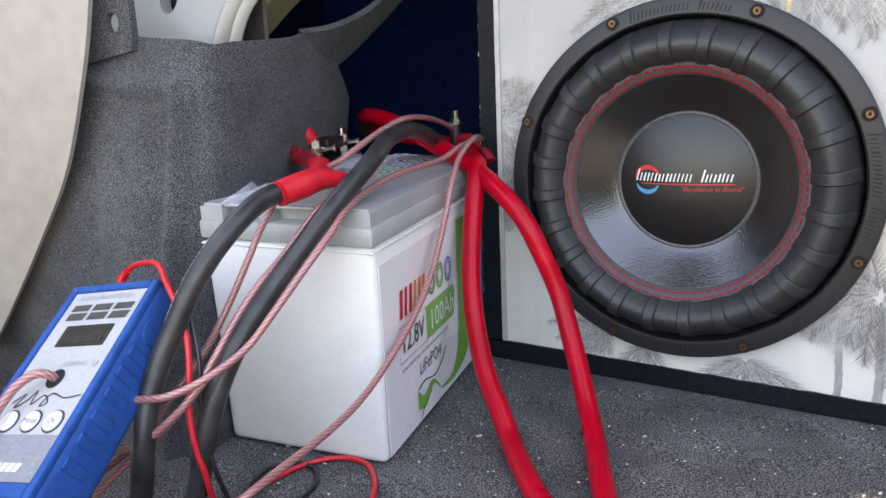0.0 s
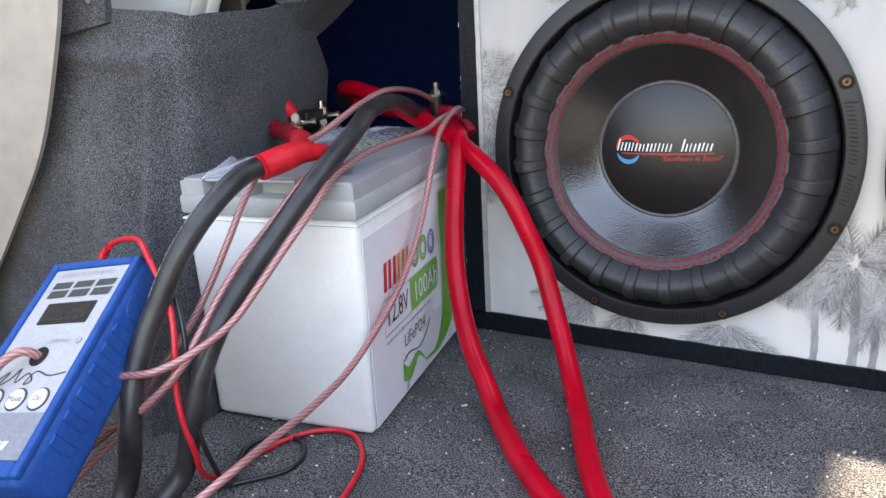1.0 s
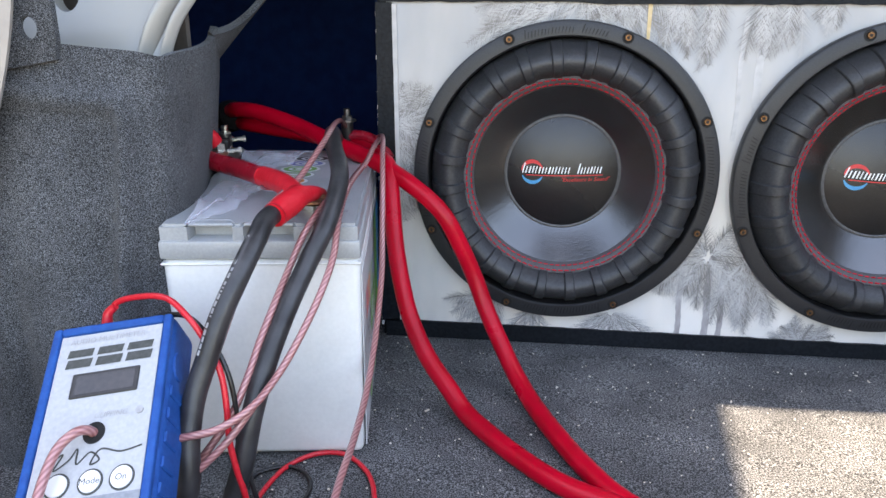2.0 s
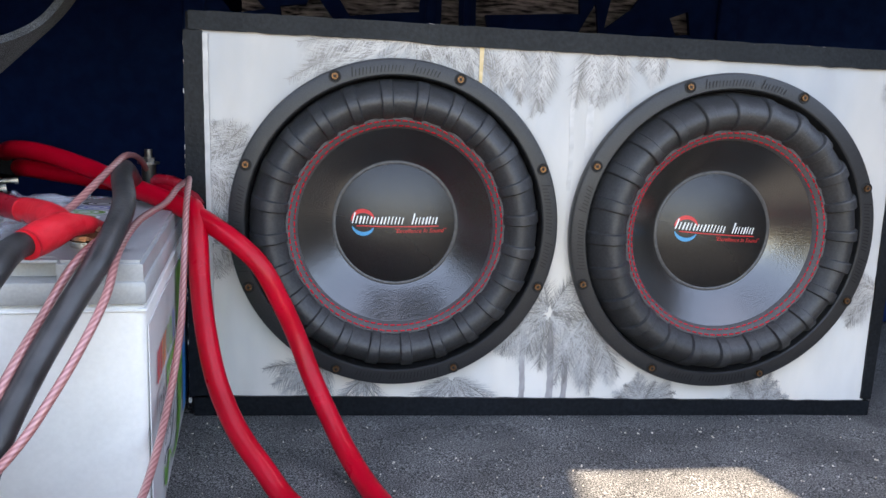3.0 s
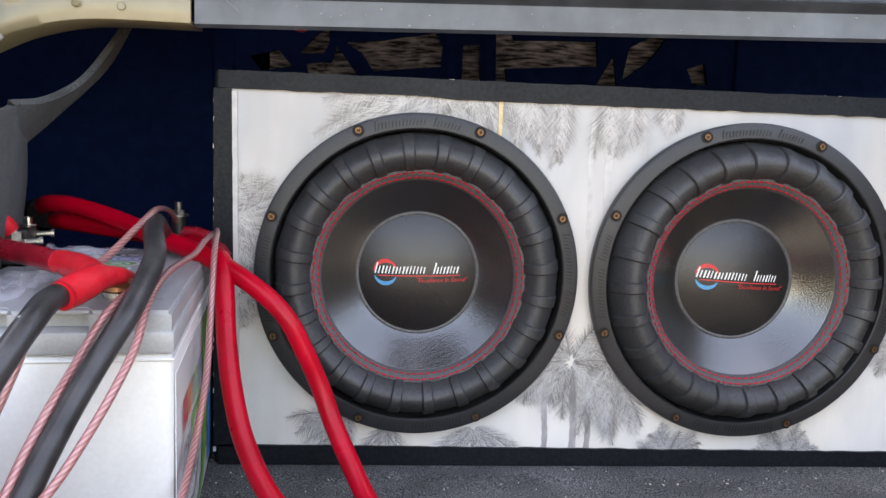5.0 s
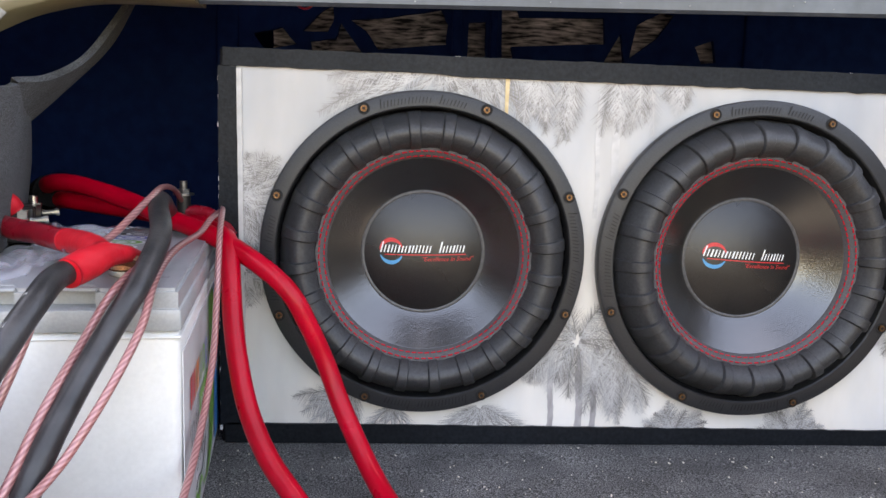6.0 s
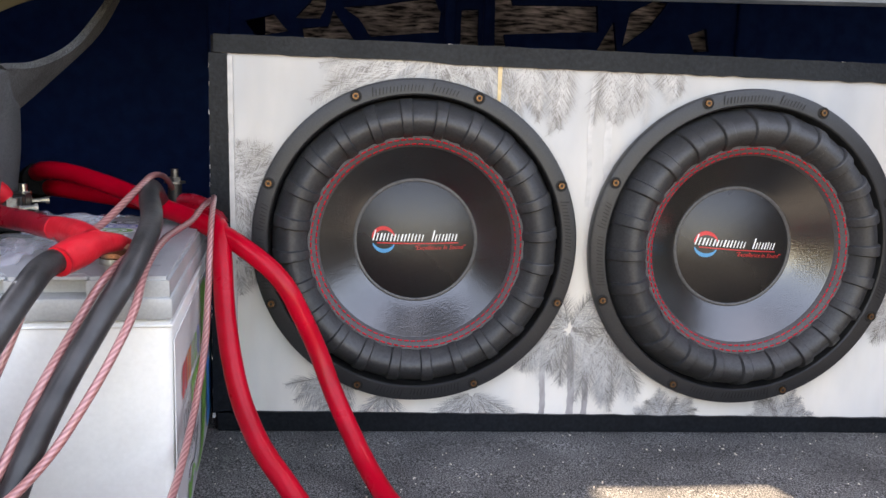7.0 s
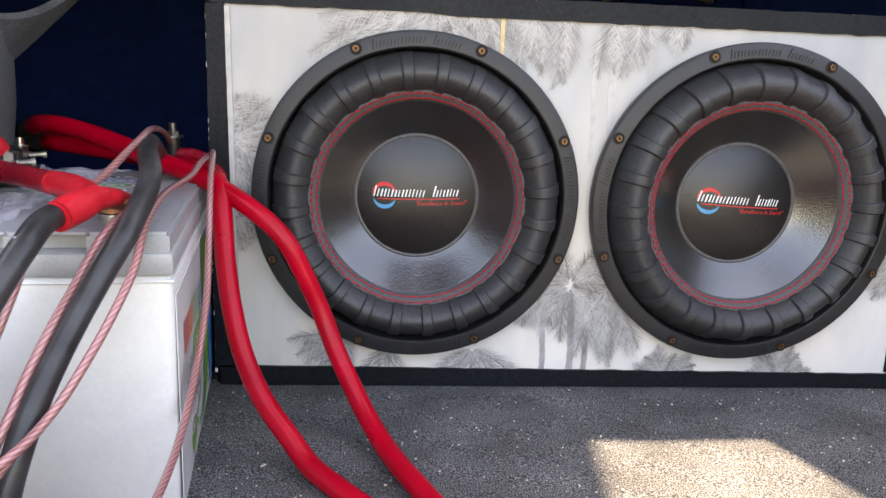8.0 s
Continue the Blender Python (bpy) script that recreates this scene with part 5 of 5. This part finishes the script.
cable("speaker_wire", [(-0.0366, 0.0916, 0.1872), (-0.0151, 0.0248, 0.2132), (-0.0002, -0.0085, 0.2231), (0.0011, -0.052, 0.2199), (0.0011, -0.0885, 0.2116), (0.0034, -0.1661, 0.2078), (0.0101, -0.2298, 0.1984), (0.0151, -0.2689, 0.1793), (0.0115, -0.2951, 0.1593), (0.003, -0.3139, 0.138), (-0.0077, -0.3305, 0.1176), (-0.0181, -0.3559, 0.1051), (-0.0361, -0.3711, 0.096), (-0.0576, -0.3775, 0.092), (-0.0752, -0.3808, 0.0876)],
      WR, M_WIRE, LW + " draped across the lid", "wire", G, 12)
cable("speaker_wire", [(-0.0348, 0.0971, 0.1922), (-0.0109, 0.0247, 0.2153), (0.0058, -0.0304, 0.2265), (0.0142, -0.0739, 0.2164), (0.0186, -0.0987, 0.1989), (0.0224, -0.1233, 0.1645), (0.0269, -0.153, 0.1295), (0.0297, -0.1877, 0.1009), (0.0327, -0.2294, 0.0796), (0.0347, -0.2706, 0.0644), (0.0363, -0.3152, 0.0582), (0.0372, -0.3558, 0.0564), (0.0372, -0.3932, 0.0535), (0.0178, -0.4411, 0.0319), (0, -0.52, 0)],
      WR, M_WIRE, LW + " hanging beside the battery", "wire", G, 12)
cable("speaker_wire", [(-0.0181, -0.3559, 0.1046), (-0.0332, -0.3673, 0.0842), (-0.0547, -0.3778, 0.0645), (-0.0755, -0.381, 0.054), (-0.1016, -0.383, 0.0471)],
      WR, M_WIRE, LW + " passing behind the meter", "wire", G, 12)


# ---------------------------------------------------------------- heat shrink and ring terminal
def lug():
    m = thing("cable_lug", Matrix.Identity(4), "red heat-shrunk cable lug bolted to the battery terminal", "cable lug")
    bm = bmesh.new()
    tube(bm, [(-0.0275, -0.2673, 0.2069), (-0.0232, -0.2491, 0.2105), (-0.0187, -0.2349, 0.2131), (-0.0134, -0.2176, 0.2118), (-0.0101, -0.2022, 0.2085)], 0.0085, 18, 7, 1.0, lambda f: 0.0090 + 0.0012 * math.sin(math.pi * min(1, f * 1.6)) - 0.0052 * f ** 2)
    a = part("heat_shrink", bm, M_SHRINK, m, "wrinkled red heat shrink", fix=False)
    bm = bmesh.new()
    tube(bm, [(-0.0197, -0.2349, 0.2131), (-0.0383, -0.2063, 0.2144), (-0.0546, -0.1848, 0.2139), (-0.0696, -0.1705, 0.2135)], 0.0088, 16, 6)
    part("heat_shrink", bm, M_SHRINK, m, "wrinkled red heat shrink", fix=False)
    bm = bmesh.new()
    tube(bm, [(-0.0611, -0.1782, 0.2127), (-0.0804, -0.1620, 0.2135), (-0.1031, -0.1450, 0.2150), (-0.1270, -0.1310, 0.2165), (-0.1440, -0.1200, 0.2190), (-0.1535, -0.1120, 0.2245)], 0.0082, 16, 6)
    part("jumper", bm, M_DARK_RED, m, "dark red jumper cable", fix=False)
    # open-ended sleeve that folds over to the stud
    bm = bmesh.new()
    tube(bm, [(-0.1490, -0.1160, 0.2210), (-0.1550, -0.1105, 0.2270), (-0.1565, -0.1040, 0.2325), (-0.1530, -0.0970, 0.2345), (-0.1480, -0.0915, 0.2315), (-0.1440, -0.0885, 0.2255)], 0.0096, 16, 6, 1.0, lambda f: 0.0097 - 0.003 * f ** 3)
    part("heat_shrink", bm, M_SHRINK, m, "folded red heat shrink at the stud", fix=False)
    bm = bmesh.new()
    cylinder(bm, (-0.143, -0.088, 0.2155), (0, 0, 1), 0.0088, 0.002, 20)
    part("ring_terminal", bm, M_COPPER, m, "copper ring terminal")
    bm = bmesh.new()
    c = BAT @ Vector((-0.041, 0.045, 0.2125))
    cylinder(bm, c - Vector((0, 0, 0.002)), (0, 0, 1), 0.0095, 0.003, 24)
    tube(bm, [(-0.0056, -0.2138, 0.2083), c + Vector((0.0031, -0.0035, 0.0001)), c], 0.005, 10, 4, 0.4)
    part("ring_terminal", bm, M_COPPER, m, "copper ring terminal", fix=False)


lug()


# ---------------------------------------------------------------- plastic bag on the lid
def bag():
    """A torn clear bag: one crumpled part hangs over the lid's front corner, one lies farther back."""
    b = thing("plastic_bag", BAT, "crumpled clear plastic bag lying on the battery lid", "bag")
    for x0, x1, y0, y1, drop, seed, n in ((-0.132, -0.082, 0.002, 0.125, 0.008, 4, 26), (-0.128, -0.062, 0.135, 0.25, 0.0, 11, 24)):
        bm = bmesh.new()
        rows = []
        for j in range(n):
            row = []
            for i in range(n):
                u, v = i / (n - 1), j / (n - 1)
                x = x0 + (x1 - x0) * u * (0.55 + 0.45 * v) + 0.012 * noise.noise((u * 2, v * 2, seed))
                y = y0 + (y1 - y0) * v + 0.014 * noise.noise((u * 2, v * 2, seed + 5)) + 0.03 * u * (1 - v)
                fold = abs(noise.noise((u * 2.6 + v * 2, v * 3.1, seed))) + 0.5 * abs(noise.noise((u * 8, v * 7, seed + 2)))
                z = 0.2078 + 0.013 * fold * (0.4 + 0.6 * math.sin(math.pi * v)) - drop * max(0.0, 1 - v * 7) * (0.3 + 0.7 * u)
                row.append((x, y, z))
            rows.append(row)
        sheet(bm, rows, 0.0002)
        part("film", bm, M_BAG, b, smooth=70)


bag()


# ---------------------------------------------------------------- multimeter
METER = pose(-0.114, -0.339, 0.153, 33.4, -9.6, 11.7) @ Matrix.Rotation(radians(-2.5), 4, "Z") @ Matrix.Diagonal((1.0, 1.06, 0.9, 1.0))


def meter():
    W, L, D = 0.079, 0.152, 0.043
    m = thing("multimeter", METER, "blue rubber-booted audio multimeter leaning on the cables", "multimeter")
    bm = bmesh.new()
    box(bm, -W / 2, W / 2, -L, 0, -D, 0, 0.008, 5)
    boot = part("boot", bm, M_BOOT, m, "blue rubber boot with grip ridges", smooth=40)
    # raised rim round the face
    for x0, x1, y0, y1 in ((-W / 2 + 0.001, -W / 2 + 0.0065, -L + 0.003, -0.003), (W / 2 - 0.0065, W / 2 - 0.001, -L + 0.003, -0.003), (-W / 2 + 0.0065, W / 2 - 0.0065, -0.0085, -0.003), (-W / 2 + 0.0065, W / 2 - 0.0065, -L + 0.003, -L + 0.012)):
        bm = bmesh.new()
        box(bm, x0, x1, y0, y1, -0.003, 0.0028, 0.0016, 3)
        part("rim", bm, M_BOOT, boot, smooth=40)
    for k in range(6):
        y = -0.052 - 0.0145 * k
        for sx in (-1, 1):
            bm = bmesh.new()
            x = sx * (W / 2 + 0.0003)
            box(bm, x - 0.0012, x + 0.0012, y - 0.0035, y + 0.0035, -0.026, -0.006, 0.0009, 1)
            part("grip_ridge", bm, M_BOOT, boot)
    for sx in (-1, 1):
        bm = bmesh.new()
        cylinder(bm, (sx * W / 2 - sx * 0.001, -0.033, -0.016), (sx, 0, 0), 0.0095, 0.0022, 28, 0.009)
        part("boss", bm, M_BOOT, boot, smooth=40)
    fw = W / 2 - 0.007
    bm = bmesh.new()
    box(bm, -fw, fw, -0.112, -0.009, -0.001, 0.0008)
    part("faceplate", bm, M_FACE, m, "pale grey printed faceplate")
    bm = bmesh.new()
    box(bm, -fw, fw, -L + 0.0125, -0.112, -0.001, 0.0009)
    part("lower_faceplate", bm, M_FACE_GREY, m, "dark grey lower faceplate")

    def ink(bm, name, mat, lab="", z=0.0012):
        rot(bm, Matrix.Translation((0, 0, z)))
        part(name, bm, mat, m, lab, fix=False)

    bm = words("AUDIO MULTIMETER", 0.0052, 0, "CENTER")
    rot(bm, Matrix.Translation((-0.002, -0.0155, 0)))
    ink(bm, "heading", M_GREY_INK, "small grey heading")
    # maker's mark as three broad plain blocks
    for x in (-0.027, -0.008, 0.011):
        bm = bmesh.new()
        for y0, y1 in ((-0.0195, -0.0247), (-0.0262, -0.032)):
            bm.faces.new([bm.verts.new(p) for p in ((x + 0.0005, y1, 0), (x + 0.0165, y1, 0), (x + 0.0175, y0, 0), (x + 0.0015, y0, 0))])
        ink(bm, "maker_block", M_DARK_INK)
    bm = bmesh.new()
    box(bm, -0.020, 0.022, -0.0525, -0.0365, 0.0008, 0.0016, 0.0006)
    disp = part("display_bezel", bm, M_BLACK_ABS, m, "black display bezel")
    bm = bmesh.new()
    box(bm, -0.017, 0.0195, -0.0505, -0.0385, 0.0015, 0.0018)
    part("display", bm, M_LCD, disp, "dark glossy display")
    bm = words("CLIPPING", 0.0048, 0.15)
    rot(bm, Matrix.Translation((-0.002, -0.067, 0)))
    ink(bm, "clip_text", M_GREY_INK)
    bm = bmesh.new()
    cylinder(bm, (0.0255, -0.0655, 0.0006), (0, 0, 1), 0.0023, 0.0012, 18)
    part("indicator", bm, M_GREY_INK, m)
    bm = bmesh.new()
    cylinder(bm, (0.0, -0.0757, 0.0004), (0, 0, 1), 0.0065, 0.001, 24)
    part("jack", bm, M_HOLE_SHADE, m, "round black input jack")
    bm = bmesh.new()
    tube(bm, [(-0.024, -0.092, 0), (-0.016, -0.086, 0), (-0.02, -0.095, 0), (-0.012, -0.09, 0), (-0.008, -0.084, 0), (-0.007, -0.093, 0), (0.0, -0.087, 0), (0.006, -0.092, 0), (0.001, -0.094, 0), (0.006, -0.086, 0), (0.018, -0.089, 0), (0.030, -0.087, 0)], 0.0005, 6, 6, 0.3)
    ink(bm, "flourish", M_DARK_INK, "dark pen flourish")
    for x, t in ((-0.016, ""), (0.003, "Mode"), (0.021, "On")):
        bm = bmesh.new()
        cylinder(bm, (x, -0.104, 0.0005), (0, 0, 1), 0.0072, 0.001, 28)
        btn = part("button", bm, M_DARK_INK, m)
        bm = bmesh.new()
        cylinder(bm, (x, -0.104, 0.001), (0, 0, 1), 0.0063, 0.0014, 28, 0.006)
        part("button_cap", bm, M_LABEL, btn, "white round button")
        if t:
            bm = words(t, 0.0052, 0, "CENTER")
            rot(bm, Matrix.Translation((x, -0.1057, 0.0026)))
            part("button_text", bm, M_DARK_INK, btn, fix=False)
    bm = bmesh.new()
    bars(bm, -0.026, -0.134, (0.004, 0.0045, 0.004, 0.0045, 0.004, 0.0045, 0.004, 0.004), 0.0012, 0.005, 0.3, range(8))
    ink(bm, "lower_mark", M_LABEL, "white plain mark")
    bm = bmesh.new()
    for i in range(11):
        t = radians(20 + 14 * i)
        bm.faces.new([bm.verts.new((0.030 * math.cos(t) + dx, -0.142 + 0.022 * math.sin(t) + dy, 0)) for dx, dy in ((0, 0), (0.001, 0), (0.001, 0.001), (0, 0.001))])
    ink(bm, "dot_arc", M_GREY_INK)
    # red strain relief at the top
    bm = bmesh.new()
    tube(bm, [(-0.012, -0.004, -0.016), (-0.012, 0.004, -0.014), (-0.010, 0.010, -0.008), (-0.004, 0.013, -0.004)], 0.004, 12, 5, 1.0, lambda f: 0.0045 - 0.0018 * f)
    part("strain_relief", bm, M_LEAD_RED, m, "red strain relief", fix=False)
    return m


meter()
mm = lambda x, y, z: tuple(METER @ Vector((x, y, z)))
cable("test_lead", [mm(-0.010, 0.010, -0.009), mm(0.0, 0.016, -0.003), (-0.085, -0.330, 0.1665), (-0.064, -0.340, 0.158), (-0.051, -0.343, 0.14), (-0.042, -0.347, 0.122), (-0.038, -0.352, 0.101), (-0.036, -0.357, 0.079), (-0.032, -0.359, 0.058), (-0.029, -0.356, 0.035), (-0.034, -0.347, 0.010), (-0.045, -0.32, -0.009), (-0.044, -0.28, -0.0118), (-0.035, -0.252, -0.0115), (-0.016, -0.234, -0.011), (0.008, -0.233, -0.011), (0.030, -0.253, -0.0116), (0.042, -0.28, -0.0124), (0.047, -0.32, -0.0136), (0.03, -0.39, -0.0157)],
      0.0021, M_LEAD_RED, "thin red test lead from the meter", "test lead", "test leads", 10)
cable("test_lead", [mm(0.012, -0.002, -0.02), mm(0.022, 0.004, -0.012), (-0.066, -0.336, 0.156), (-0.051, -0.337, 0.14), (-0.0395, -0.342, 0.12), (-0.0345, -0.346, 0.097), (-0.033, -0.35, 0.072), (-0.026, -0.352, 0.045), (-0.024, -0.346, 0.018), (-0.030, -0.332, -0.006), (-0.046, -0.308, -0.0132), (-0.059, -0.285, -0.0126), (-0.056, -0.264, -0.012), (-0.034, -0.254, -0.0117), (-0.014, -0.267, -0.012), (-0.010, -0.290, -0.0128), (-0.026, -0.311, -0.0134), (-0.05, -0.335, -0.014)],
      0.0018, M_LEAD_BLACK, "thin black test lead looped on the carpet", "test lead", "test leads", 10)
cable("speaker_wire", [mm(0.0, -0.0757, -0.004), mm(-0.001, -0.076, 0.006), mm(-0.006, -0.079, 0.012), mm(-0.014, -0.088, 0.013), mm(-0.020, -0.105, 0.010), mm(-0.022, -0.13, 0.008), mm(-0.022, -0.165, 0.006), mm(-0.020, -0.20, -0.01)],
      0.0029, M_WIRE, "clear pink speaker wire plugged into the meter", "wire", G, 12)


# ---------------------------------------------------------------- chips and dust on the carpet
def chips():
    rng = random.Random(12)
    bm = bmesh.new()
    for i in range(620):
        x, y = rng.uniform(-0.1, 0.75), rng.uniform(-0.5, -0.005)
        s = 0.00025 + 0.00055 * rng.random() ** 3
        w = s * rng.uniform(0.8, 1.5 + 4 * rng.random() ** 4)
        m = Matrix.Translation((x, y, FLOOR + 0.03 * y + 0.0006)) @ Matrix.Rotation(rng.uniform(0, 3.1), 4, "Z") @ Matrix.Rotation(rng.uniform(-0.4, 0.4), 4, "X")
        box(bm, -w, w, -s, s, -0.0004, 0.0004, 0, 1, m)
    tagged(part("carpet_chips", bm, M_CHIP), "pale wood chips and dust scattered on the carpet", "debris", kind="stuff")


chips()
